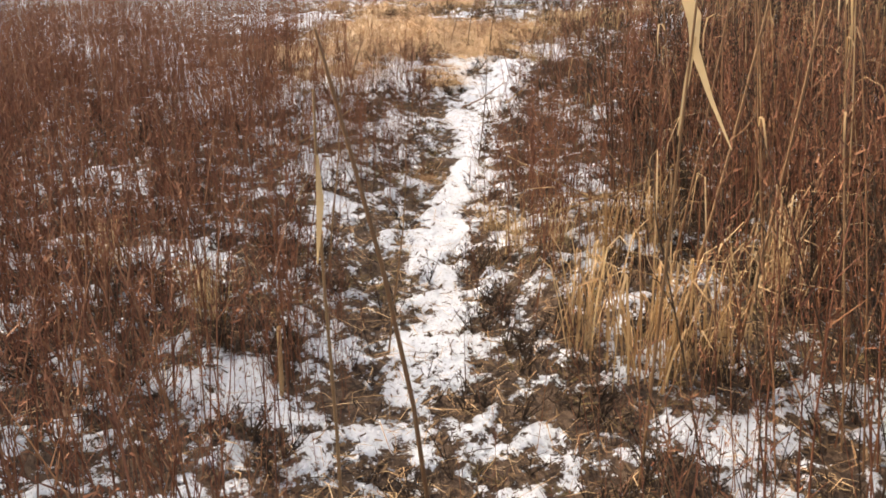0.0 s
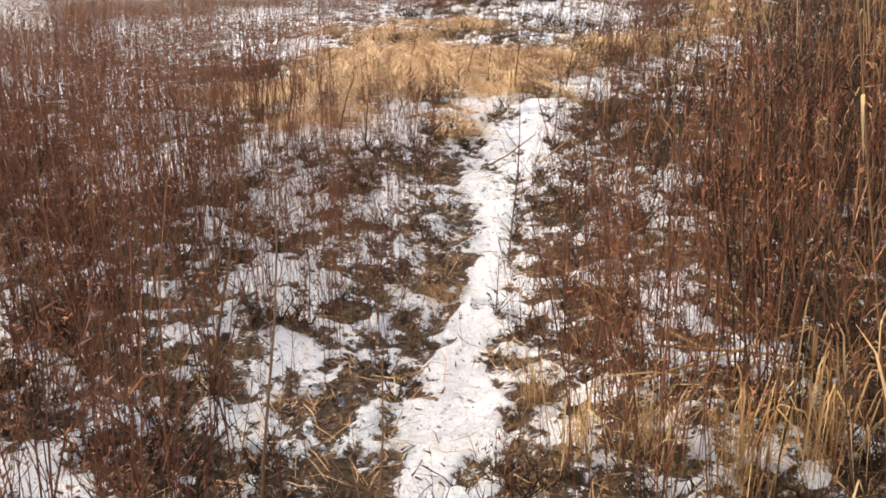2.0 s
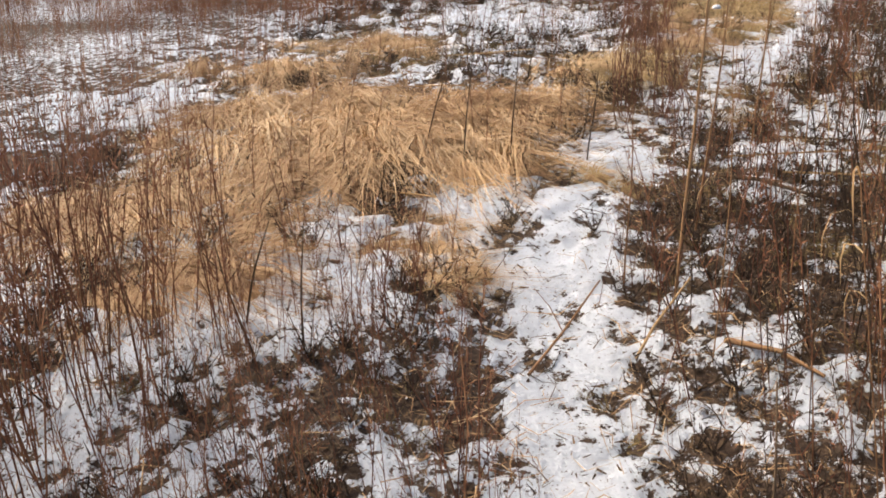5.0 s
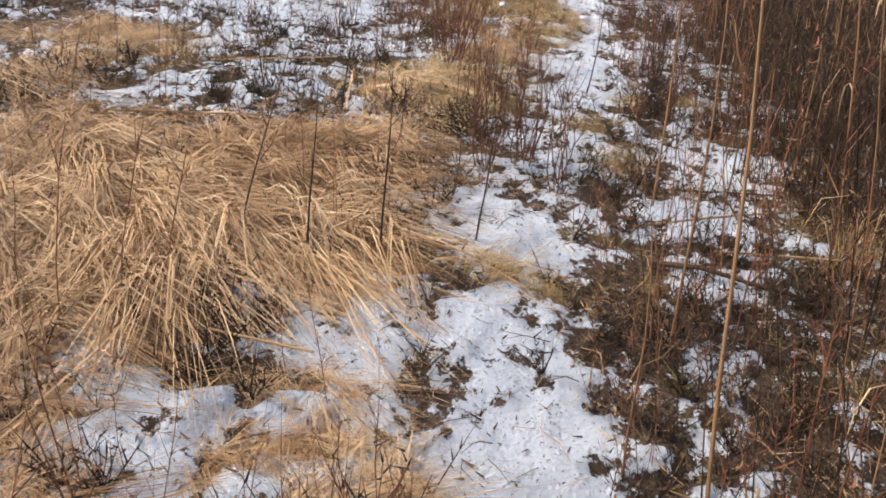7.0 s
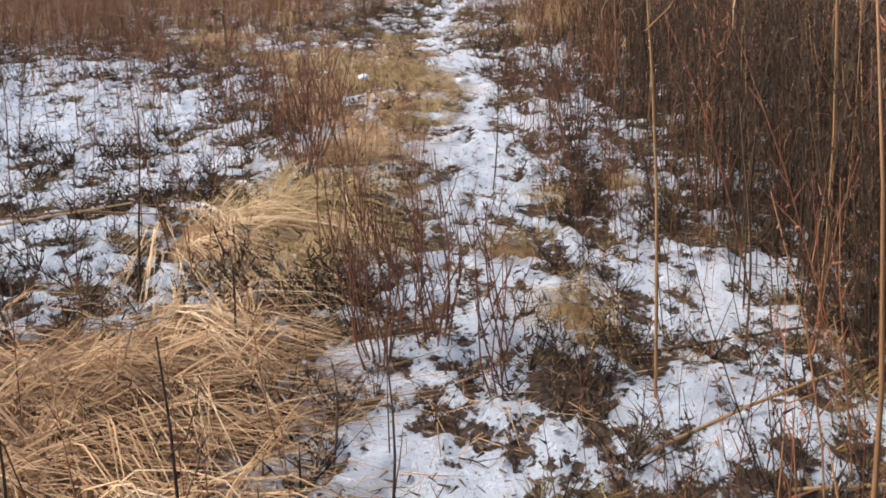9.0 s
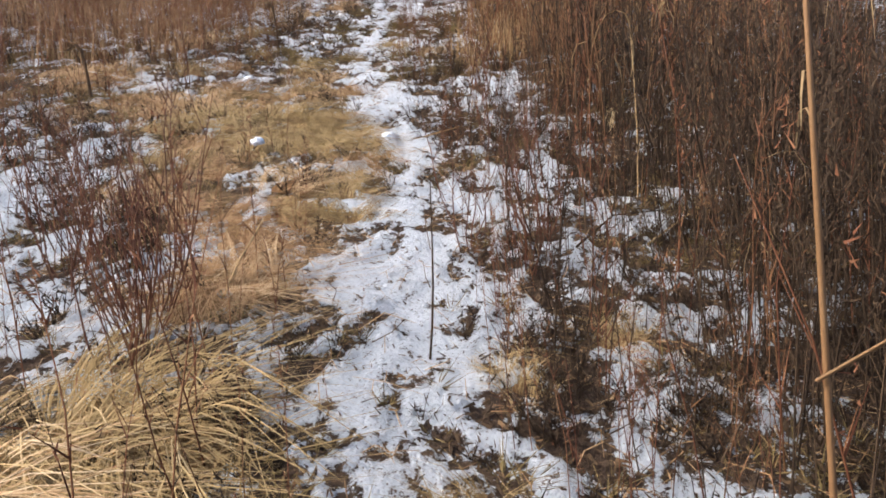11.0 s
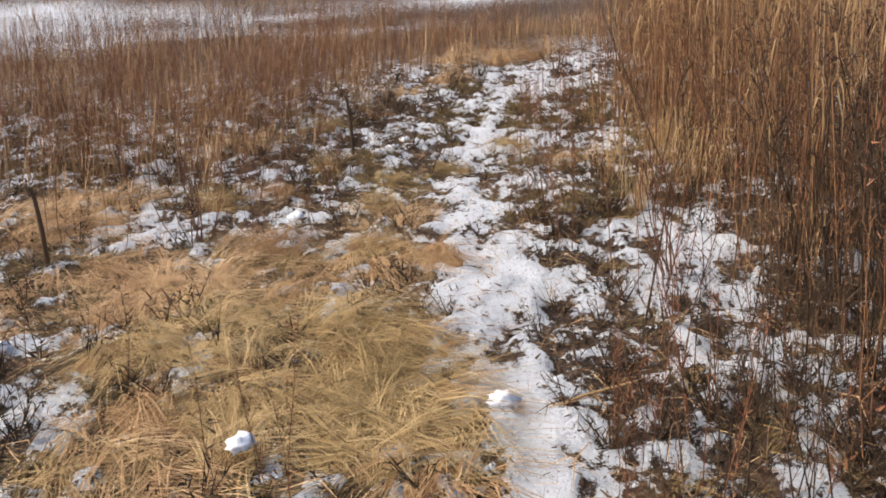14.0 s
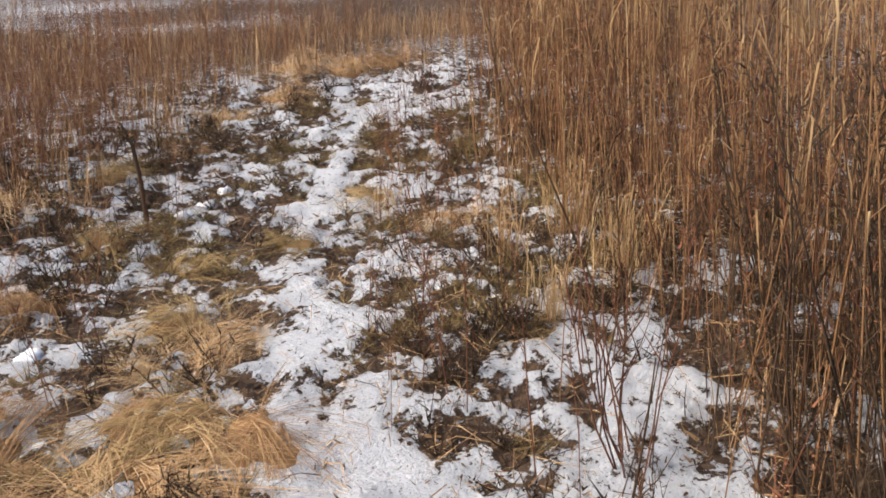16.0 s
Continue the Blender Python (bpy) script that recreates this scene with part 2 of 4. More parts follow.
def snow_cover(x, y):
    """How much snow lies at a place: 0 bare litter, 1 closed snow."""
    u = x - trail(y)
    near = close_by(x, y)
    fine = 0.40 * (fbm(x, y, 1.9) - 0.5) + 0.65 * (fbm(x + 40, y, 5.5, 3) - 0.5) + 1.2 * (fbm(x + 11, y + 70, 13.0, 2) - 0.5)
    s = 0.385 + near * fine + (1 - near) * (0.03 - 0.12 * smooth(15.5, 18, y) + 0.6 * (fbm(x, y * 2, 0.5, 2) - 0.5))
    s = s + 0.06 * smooth(5.2, 6.2, y) + 0.03 * np.exp(-((x + 0.2) / 1.1) ** 2 - ((y - 9.8) / 1.6) ** 2)
    half = np.interp(y, [0, 2.2, 3.1, 3.6, 3.9, 4.4, 5.0, 6.6, 6.9, 7.4, 10.5, 11.6, 12.2, 12.7, 14.5, 16], [.1, .14, .16, .12, .08, .06, .13, .2, .05, .04, .06, .11, .2, .12, .1, .04])
    strength = np.interp(y, [0, 1.5, 2.4, 6.6, 6.9, 8, 10.5, 11, 13, 15.5, 17], [.2, .3, .8, .85, .3, .25, .3, .6, .6, .35, 0])
    s = s + 0.52 * strength * (1 - smooth(half * 0.7, half * 1.35, np.abs(u + 0.16 * (fbm(x, y, 3.5, 3) - 0.5))))
    patch = 0 * x
    for group in (SNOW_A, SNOW_B, SNOW_C, SNOW_D):
        for cx, cy, rx, ry in group:
            d = np.sqrt(((x - cx) / rx) ** 2 + ((y - cy) / ry) ** 2)
            patch = np.maximum(patch, 1 - smooth(0.35, 1.45, d))
    s = s + 0.31 * patch
    # the grass mats keep the snow off
    for cx, cy, rx, ry, *_ in GRASS:
        s = s - 0.17 * (1 - smooth(0.6, 1.2, np.sqrt(((x - cx) / rx) ** 2 + ((y - cy) / ry) ** 2))) * (1 - 0.7 * patch)
    s = s - 0.17 * smooth(0.85, 1.5, u) - 0.11 * np.exp(-((x + 1.0) / .5) ** 2 - ((y - 6.15) / .6) ** 2)
    s = s + 0.05 * np.exp(-((x + 1.9) / 1.0) ** 2 - ((y - 3.0) / 1.0) ** 2) - 0.05 * smooth(-3.2, -5.0, x) * smooth(14, 12, y) + 0.09 * smooth(-1.5, -2.2, x) * smooth(6.8, 6.0, y) * smooth(3.9, 4.8, y) - 0.01 * smooth(12.6, 13.2, y) * smooth(17, 16, y)
    return s


# regions of laid-over grass: centre, half axes, tussocks, lie of the blades (degrees from +x), length, faded or tan
GRASS = [(-2.95, 7.4, .8, .55, 19, -48, .62, 0), (-3.6, 9.9, .9, .6, 9, -50, .6, 0), (-3.36, 6.72, .16, .3, 4, -62, .5, 0), (-2.42, 6.08, .22, .08, 2, 10, .3, 0),
         (-2.35, 8.05, .5, .26, 8, -30, .6, 0), (-1.75, 8.97, .42, .3, 8, -35, .55, 1), (-.6, 11.6, .66, .52, 17, -20, .5, 1), (-.52, 10.5, .3, .2, 5, -15, .42, 1),
         (-.95, 10.15, .25, .42, 5, -70, .5, 0), (-1.15, 12.5, .5, .4, 8, 20, .5, 0), (-.4, 12.45, .42, .4, 9, -10, .4, 0), (-3.9, 6.2, .32, .26, 5, -60, .5, 0),
         (-1.0, 11.0, .3, .5, 4, -40, .42, 0), (-3.85, 6.35, .6, .24, 9, -55, .55, 0), (-3.3, 5.75, .3, .16, 4, -50, .45, 0), (-3.35, 8.2, .42, .35, 7, -48, .6, 0),
         (-3.95, 7.5, .36, .5, 7, -50, .6, 0), (-4.3, 8.9, .5, .4, 6, -50, .6, 0), (-1.55, 13.7, .5, .4, 6, 10, .5, 0), (.25, 13.05, .16, .14, 3, 90, .4, 0), (.15, 12.55, .3, .18, 4, -10, .42, 1),
         (-.22, 11.3, .2, .36, 7, -20, .46, 1), (-2.45, 6.5, .16, .06, 2, -40, .3, 0), (-3.14, 6.2, .08, .18, 3, -60, .34, 0), (-2.5, 6.22, .22, .06, 3, -20, .28, 0)]


def terrain(x, y):
    u = x - trail(y)
    z = -0.11 * np.exp(-(u / 0.55) ** 2) * (1 - smooth(5.8, 6.8, y)) * smooth(-1, 2.5, y)
    z = z + 0.09 * np.exp(-((x + 2.4) / 0.8) ** 2 - ((y - 8.9) / 0.8) ** 2) + 0.06 * smooth(0.9, 1.8, u) * smooth(9, 11.5, y)
    z = z - 0.07 * np.exp(-((y - 14) / 1.2) ** 2) * np.exp(-(u / 1.3) ** 2) + 0.05 * np.exp(-((x + .6) / .7) ** 2 - ((y - 11.4) / 1.2) ** 2)
    z = z + 0.07 * (fbm(x + 9, y + 3, 0.9, 3) - 0.5)
    return z + 0.25 * (fbm(x, y, 0.03, 2) - 0.5) * smooth(25, 80, np.hypot(x, y - 8))


def height(x, y):
    s = smooth(0.40, 0.62, snow_cover(x, y))
    near = close_by(x, y)
    return terrain(x, y) + near * 0.045 * (fbm(x + 5, y, 10.0, 3) - 0.5) + s * (0.016 + near * 0.05 * (fbm(x, y + 8, 13.0, 2) - 0.45))


# ---- mesh tools ----
def mesh(name, v, f, mat, smoothed=False):
    me = bpy.data.meshes.new(name)
    v, f = np.asarray(v, float), np.asarray(f, int)
    k = f.shape[1]
    me.vertices.add(len(v))
    me.vertices.foreach_set("co", v.ravel())
    me.loops.add(f.size)
    me.loops.foreach_set("vertex_index", f.ravel())
    me.polygons.add(len(f))
    me.polygons.foreach_set("loop_start", np.arange(0, f.size, k))
    me.materials.append(mat)
    me.update(calc_edges=True)
    if smoothed:
        me.polygons.foreach_set("use_smooth", np.ones(len(f), bool))
    return me


def tube(pts, radii, sides=3):
    """A tapered stalk along points."""
    pts = np.asarray(pts, float)
    n = len(pts)
    v, f = [], []
    ax = pts[-1] - pts[0]
    ax = ax / np.linalg.norm(ax)
    a = np.cross(ax, (0.31, 0.87, 0.38) if abs(ax[2]) > 0.5 else (0, 0, 1))
    a /= np.linalg.norm(a)
    b = np.cross(ax, a)
    for p, r in zip(pts, radii):
        for k in range(sides):
            t = 2 * math.pi * k / sides
            v.append(p + r * (math.cos(t) * a + math.sin(t) * b))
    for i in range(n - 1):
        for k in range(sides):
            p, q = i * sides + k, i * sides + (k + 1) % sides
            f += [(p, q, q + sides), (p, q + sides, p + sides)]
    f.append(tuple((n - 1) * sides + k for k in range(3)))
    return np.array(v), np.array(f)


def ribbon(pts, widths, side):
    """A leaf blade along points, folded a little along its midrib."""
    pts, side = np.asarray(pts, float), np.asarray(side, float)
    v, f = [], []
    for p, w in zip(pts, widths):
        v += [p - side * w / 2, p + side * w / 2]
    for i in range(len(pts) - 1):
        a = 2 * i
        f += [(a, a + 1, a + 3), (a, a + 3, a + 2)]
    return np.array(v), np.array(f)


def join(parts):
    v, f, n = [], [], 0
    for pv, pf in parts:
        v.append(pv)
        f.append(pf + n)
        n += len(pv)
    return np.concatenate(v), np.concatenate(f)


def part(name, me, parent, label=""):
    ob = new(name, me)
    ob.parent = parent
    return tagged(ob, label)


def bent(h, lean, curl, n, r):
    """Points of a stalk h high that wanders and leans."""
    t = np.linspace(0, 1, n)
    a, b = r.uniform(0, 6.28, 2)
    x = lean * t ** 1.6 * math.cos(a) + curl * np.sin(2.2 * t * math.pi + b) * t
    y = lean * t ** 1.6 * math.sin(a) + curl * np.cos(1.7 * t * math.pi + b) * t
    return np.stack([x * h, y * h, t * h], 1)


# ---- plant shapes ----
def spike(p, e, w, r):
    """One slender sliver from p to its tip e."""
    side = np.cross(e - p, r.normal(0, 1, 3))
    side = side / (np.linalg.norm(side) + 1e-9) * w / 2
    return np.array([p - side, p + side, e]), np.array([(0, 1, 2)])


def weed_shape(r, bushy):
    """One dried weed a metre tall: stem, upswept twigs, a haze of withered seed fluff."""
    s = bent(1.0, r.uniform(0, .16), .025, 4, r)
    rad = r.uniform(.0030, .0042)
    stem = tube(s, [rad, rad * .88, rad * .65, rad * .3])
    twigs, seeds = [], []
    for _ in range(r.integers(9, 13) if bushy else r.integers(5, 8)):
        t = r.uniform(.2 if bushy else .4, .96)
        p = np.array([np.interp(t, np.linspace(0, 1, 4), s[:, k]) for k in range(3)])
        a, ln = r.uniform(0, 6.28), r.uniform(.10, .30) * (1.35 - t)
        o = r.uniform(.3, .8)
        d = np.array([math.cos(a) * o, math.sin(a) * o, .85])
        e = p + d * ln
        twigs.append(spike(p, e, .0052, r))
        for g in range(4 if bushy else 2):
            c = p + (e - p) * r.uniform(.35, 1.02)
            tip = c + d * r.uniform(.008, .022) + r.normal(0, .013, 3)
            seeds.append(spike(c, tip, r.uniform(.003, .008), r))
    for g in range(12 if bushy else 7):
        c = s[-1] + r.normal(0, .010, 3) - np.array([0, 0, r.uniform(0, .18)])
        seeds.append(spike(c, c + np.array([0, 0, .02]) + r.normal(0, .014, 3), .006, r))
    return {"stem": stem, "twigs": join(twigs), "seed_heads": join(seeds)}


def reed_shape(r, plume):
    """One dead reed a metre tall: jointed stem, dry hanging leaves, and a plume or a broken tip."""
    s = bent(1.0, r.uniform(.02, .12), .012, 7, r)
    stem = tube(s, [.0018, .0018, .0017, .0016, .0014, .0011, .0008], 4)
    shape = {"stem": stem}
    for i in range(r.integers(2, 5)):
        t = r.uniform(.25, .95)
        p = np.array([np.interp(t, np.linspace(0, 1, 7), s[:, k]) for k in range(3)])
        a, ln = r.uniform(0, 6.28), r.uniform(.09, .19)
        out = np.array([math.cos(a), math.sin(a), 0])
        up = r.uniform(.2, .8)
        pts = [p, p + out * ln * .22 + np.array([0, 0, ln * .32 * up]), p + out * ln * .5 + np.array([0, 0, ln * .25 * up]),
               p + out * ln * .66 - np.array([0, 0, ln * .2]), p + out * ln * .7 - np.array([0, 0, ln * .62])]
        side = np.array([-out[1], out[0], r.uniform(-.3, .3)])
        shape["leaf.%d" % i] = ribbon(pts, [.0016, .0034, .004, .0032, .0006], side)
    if plume:
        a = r.uniform(0, 6.28)
        out = np.array([math.cos(a), math.sin(a), 0])
        hairs = []
        for k in range(26):
            p = s[-1] - np.array([0, 0, r.uniform(0, .09)])
            ln = r.uniform(.025, .06)
            o = out + r.normal(0, .35, 3)
            hairs.append(ribbon([p, p + o * ln * .35 + np.array([0, 0, ln * .4]), p + o * ln * .9 + np.array([0, 0, ln * .15]), p + o * ln * 1.2 - np.array([0, 0, ln * .35])],
                                [.001, .0018, .0016, .0005], np.cross(o, (0, 0, 1)) + .01))
        shape["plume"] = join(hairs)
    return shape


def tussock_shape(r, n, length, width=.0032):
    """A tussock whose long blades rise a little and fall over towards +x, over a thatch of old ones."""
    blades = []
    for _ in range(n // 7):
        # a lock of blades that fall together
        a0 = r.uniform(-3.14, 3.14) if r.random() < .18 else r.normal(0, .65)
        p0 = np.array([r.normal(-.04, .12), r.normal(0, .13), 0.0])
        ln0, top0, k0 = length * r.uniform(.5, 1.25), r.uniform(.03, .2) * length / .55, r.uniform(.7, 1.2)
        low0, sway = r.uniform(.004, .06), r.normal(0, .07)
        for _k in range(7):
            a = a0 + r.normal(0, .13)
            d = np.array([math.cos(a), math.sin(a), 0])
            p = p0 + np.array([r.normal(0, .018), r.normal(0, .018), 0])
            ln, top, k, low = ln0 * r.uniform(.75, 1.15), top0 * r.uniform(.75, 1.2), k0 * r.uniform(.95, 1.05), low0 * r.uniform(.6, 1.4)
            wob = np.array([-d[1], d[0], 0]) * (sway + r.normal(0, .02))
            pts = [p, p + d * ln * .14 + (0, 0, top * .7), p + d * ln * .42 * k + (0, 0, top) + wob * .4, p + d * ln * .8 * k + (0, 0, max(top * .72, low)) + wob,
                   p + d * ln * 1.15 * k + (0, 0, max(top * .3, low)) + wob * 1.5]
            tilt = np.array([-d[1], d[0], r.normal(0, .5)])
            w = width * r.uniform(.7, 1.4)
            blades.append(ribbon(pts, [w * .8, w, w, w * .8, w * .2], tilt / np.linalg.norm(tilt)))
    rings, seg = 5, 14
    v, f = [(0.06, 0, .055)], []
    for i in range(1, rings + 1):
        for k in range(seg):
            t, q = 2 * math.pi * k / seg, i / rings
            rr = q * (.25 + .05 * math.sin(3 * t + r.uniform(0, .6)) + r.uniform(-.02, .02)) * length / .55
            v.append((.06 + rr * 1.15 * math.cos(t), rr * .85 * math.sin(t), .055 * (1 - q ** 1.7) + r.uniform(-.012, .014) * (q < .95) - .02 * (q > .95)))
    for k in range(seg):
        f.append((0, 1 + k, 1 + (k + 1) % seg))
    for i in range(rings - 1):
        for k in range(seg):
            a, b = 1 + i * seg + k, 1 + i * seg + (k + 1) % seg
            f += [(a, a + seg, b + seg), (a, b + seg, b)]
    return {"blades": join(blades), "thatch": (np.array(v), np.array(f))}


def clump_shape(r, n, h):
    """Upright dead leaves and stalks springing from one root."""
    blades = []
    for _ in range(n):
        a, out = r.uniform(0, 6.28), r.uniform(.05, .9)
        d = np.array([math.cos(a), math.sin(a), 0])
        p = np.array([r.normal(0, .07), r.normal(0, .07), 0])
        hh = h * r.uniform(.45, 1.1)
        drop = r.uniform(0, .75) * hh
        pts = [p, p + d * out * hh * .2 + (0, 0, hh * .45), p + d * out * hh * .5 + (0, 0, hh * .85), p + d * out * hh * .85 + (0, 0, hh - drop * .3), p + d * out * hh * 1.15 + (0, 0, hh - drop)]
        w = .006 * r.uniform(.5, 1.4)
        blades.append(ribbon(pts, [w, w, w, w * .7, w * .15], np.array([-d[1], d[0], r.normal(0, .3)])))
    return join(blades)


# ---- placing ----
CAM_XY = np.array([m.translation[:2] for _, m in PATH])
CAM_LINE = np.concatenate([np.linspace(a, b, 12) for a, b in zip(CAM_XY[:-1], CAM_XY[1:])])


def off_walk(x, y):
    """Distance from the line walked."""
    return np.sqrt(((np.asarray(x)[:, None] - CAM_LINE[:, 0]) ** 2 + (np.asarray(y)[:, None] - CAM_LINE[:, 1]) ** 2).min(1))


def scatter(name, shapes, x, y, z, size, turn, lean_x, lean_y, mat):
    """Many plants joined into one mesh, each leaning from its foot."""
    v, f, n = [], [], 0
    pick = rng.integers(0, len(shapes), len(x))
    for k, (pv, pf) in enumerate(shapes):
        i = np.nonzero(pick == k)[0]
        if not len(i):
            continue
        c, s = np.cos(turn[i])[:, None], np.sin(turn[i])[:, None]
        px, py, pz = pv[:, 0] * size[i, None], pv[:, 1] * size[i, None], pv[:, 2] * size[i, None]
        vx = px * c - py * s + lean_x[i, None] * pz + x[i, None]
        vy = px * s + py * c + lean_y[i, None] * pz + y[i, None]
        vz = pz + z[i, None]
        v.append(np.stack([vx, vy, vz], 2).reshape(-1, 3))
        f.append((pf[None] + (np.arange(len(i)) * len(pv))[:, None, None] + n).reshape(-1, 3))
        n += len(i) * len(pv)
    return new(name, mesh(name, np.concatenate(v), np.concatenate(f), mat))


def stand(x, y, z, lean_x, lean_y, turn, size):
    return Matrix.Translation((x, y, z)) @ Matrix.Rotation(math.atan(lean_x), 4, "Y") @ Matrix.Rotation(-math.atan(lean_y), 4, "X") @ Matrix.Rotation(turn, 4, "Z") @ Matrix.Scale(size, 4)


LEAN = 0.28     # the stand leans away, along the trail


def drift(y):
    return np.interp(y, [0, 4.3, 6, 8, 11], [-.62, -.5, -.2, .15, .35])

# ---- the ground ----
def axis(lo, hi, step, far):
    mid = list(np.arange(lo, hi, step))
    up, down, d = [hi], [lo], step
    while up[-1] < far:
        d *= 1.16
        up.append(up[-1] + d)
        down.append(down[-1] - d)
    return np.array(down[:0:-1] + mid + up)


gx, gy = axis(-5.0, 3.6, 0.034, 900), axis(0.8, 16.2, 0.034, 900)
GX, GY = np.meshgrid(gx, gy, indexing="ij")
snow_at = snow_cover(GX.ravel(), GY.ravel())
GZ = height(GX.ravel(), GY.ravel())
nx, ny = len(gx), len(gy)
q = (np.arange(nx - 1)[:, None] * ny + np.arange(ny - 1)[None]).ravel()
ground_me = mesh("ground", np.stack([GX.ravel(), GY.ravel(), GZ], 1), np.stack([q, q + ny, q + ny + 1, q + 1], 1), M_GROUND, True)
ground_me.attributes.new("snow", "FLOAT", "POINT").data.foreach_set("value", snow_at)
tagged(new("ground", ground_me), "brown litter ground with patchy melting snow and a narrow trodden trail", "ground", kind="structure")


# ---- weeds ----
def weed_density(x, y):
    """Stems to the square metre."""
    u = x - trail(y)
    d = np.interp(y, [0, 3.7, 4.7, 5.8, 7], [225, 215, 135, 80, 30]) * smooth(-.12, -.42, u) * smooth(7.0, 5.6, y + .2 * (u + 1))
    d = d + 150 * np.exp(-((x + 2.6) / .6) ** 2 - ((y - 3.9) / .55) ** 2) + 70 * np.exp(-((x + 1.0) / .3) ** 2 - ((y - 4.3) / .8) ** 2) + 130 * np.exp(-((x + 1.0) / .32) ** 2 - ((y - 6.3) / .6) ** 2)
    d = np.maximum(d, 26 * smooth(-.2, -.6, u) * smooth(5, 6, y))
    d = np.maximum(d, np.interp(y, [0, 2.2, 2.8, 4, 5.2, 5.7, 6.7, 7.2, 9.5, 12, 15], [50, 50, 120, 150, 150, 160, 150, 95, 85, 95, 65]) * smooth(.08, .32, u))
    d = np.maximum(d, np.interp(y, [2, 3, 4, 6, 11, 13], [25, 60, 180, 235, 180, 110]) * smooth(.75, 1.25, u - .35 * smooth(10.8, 12, y)))
    d = np.maximum(d, 215 * smooth(-1.1, -1.8, u) * smooth(13.3, 14.1, y + .15 * u) * smooth(21, 18, y))
    d = np.maximum(d, 140 * smooth(12.2, 13.2, y) * smooth(-2.2, -3.0, u))
    d = np.maximum(d, 150 * smooth(16.2, 16.9, y - .25 * x) * smooth(21, 18, y) * smooth(3, 1, u))
    d = d * (0.35 + 1.3 * smooth(.35, .62, fbm(x, y, 1.6, 3)))
    for cx, cy, rx, ry, *_ in GRASS:
        d = d * (1 - .93 * (1 - smooth(.75, 1.2, np.sqrt(((x - cx) / rx) ** 2 + ((y - cy) / ry) ** 2))))
    return d * (1 - np.interp(y, [5.5, 6.5], [.5, .72]) * smooth(.58, .85, snow_cover(x, y)))


def sown(density, n, x0, x1, y0, y1, top):
    """Random places, thinned to a density."""
    x, y = rng.uniform(x0, x1, n), rng.uniform(y0, y1, n)
    keep = rng.random(n) * top < density(x, y)
    return x[keep], y[keep]


AREA = (-9.5, 5.0, 0.5, 22.0)
n_try = int((AREA[1] - AREA[0]) * (AREA[3] - AREA[2]) * 260)
wx, wy = sown(weed_density, n_try, *AREA, 260)
wu0 = wx - trail(wy)
far_off = np.maximum(np.maximum(-wx - 4.3, 0), np.maximum(wy - 16.5, 2.0 * (wu0 - 2.2)))
keep = rng.random(len(wx)) < np.clip(1 - .25 * far_off, .35, 1)
wx, wy = wx[keep], wy[keep]
shape_r = np.random.default_rng(11)
WEEDS = [weed_shape(shape_r, i % 2 == 0) for i in range(12)]
wu = wx - trail(wy)
wsize = rng.uniform(.30, .76, len(wx)) * np.where(wu > .9, 1.4, 1.0) * np.where((wy < 5.6) & (wu < -.3), 1.2, 1.0)
wsize = np.where(np.abs(wu) < .35, wsize * .6, wsize) * np.where((wy > 13) & (wu < .9), .75, 1.0)
walk_d = off_walk(wx, wy)
wsize = np.where(walk_d < .45, np.minimum(wsize, .42), wsize)
wlx, wly = rng.normal(LEAN * drift(wy), .10), rng.normal(LEAN, .10, len(wx))
wz, wturn = height(wx, wy) - .012, rng.uniform(0, 6.28, len(wx))
near = np.nonzero((np.abs(wu) > .15) & (np.abs(wu) < .75) & (wy > 2.2) & (wy < 15))[0]
near = near[rng.permutation(len(near))[:280]]
rest = np.setdiff1d(np.arange(len(wx)), near)
# part of the right-hand weeds take a dark tone that paints in the stand's shade
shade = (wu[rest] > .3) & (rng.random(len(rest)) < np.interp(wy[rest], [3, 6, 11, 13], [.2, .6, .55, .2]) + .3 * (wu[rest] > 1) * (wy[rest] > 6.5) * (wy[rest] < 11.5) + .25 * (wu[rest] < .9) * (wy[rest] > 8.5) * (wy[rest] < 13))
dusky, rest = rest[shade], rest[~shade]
far_brown = rng.random(len(rest)) < np.interp(wy[rest], [6, 10, 12.5], [.05, .35, .7]) * np.where(wu[rest] < -1, .6, 1)
brown, rest = rest[far_brown], rest[~far_brown]
tagged(scatter("brown_weeds", [join([w["stem"], w["twigs"], w["seed_heads"]]) for w in WEEDS], wx[brown], wy[brown], wz[brown], wsize[brown], wturn[brown], wlx[brown], wly[brown], M_BROWN),
       "dense brown withered weeds along the reeds", "weeds", kind="stuff")
tagged(scatter("dried_weeds", [join([w["stem"], w["twigs"]]) for w in WEEDS], wx[rest], wy[rest], wz[rest], wsize[rest], wturn[rest], wlx[rest], wly[rest], M_WEED),
       "dense stand of dried reddish-brown weed stems in snow", "weeds", kind="stuff")
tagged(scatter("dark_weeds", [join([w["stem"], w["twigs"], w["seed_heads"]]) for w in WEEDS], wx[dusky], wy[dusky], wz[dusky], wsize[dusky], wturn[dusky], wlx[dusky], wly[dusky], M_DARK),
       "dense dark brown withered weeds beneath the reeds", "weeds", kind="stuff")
rng = np.random.default_rng(21)
tagged(scatter("weed_seed_heads", [w["seed_heads"] for w in WEEDS], wx[rest], wy[rest], wz[rest], wsize[rest], wturn[rest], wlx[rest], wly[rest], M_SEED),
       "withered brown seed heads and leaf scraps on weeds", "weeds", kind="stuff")

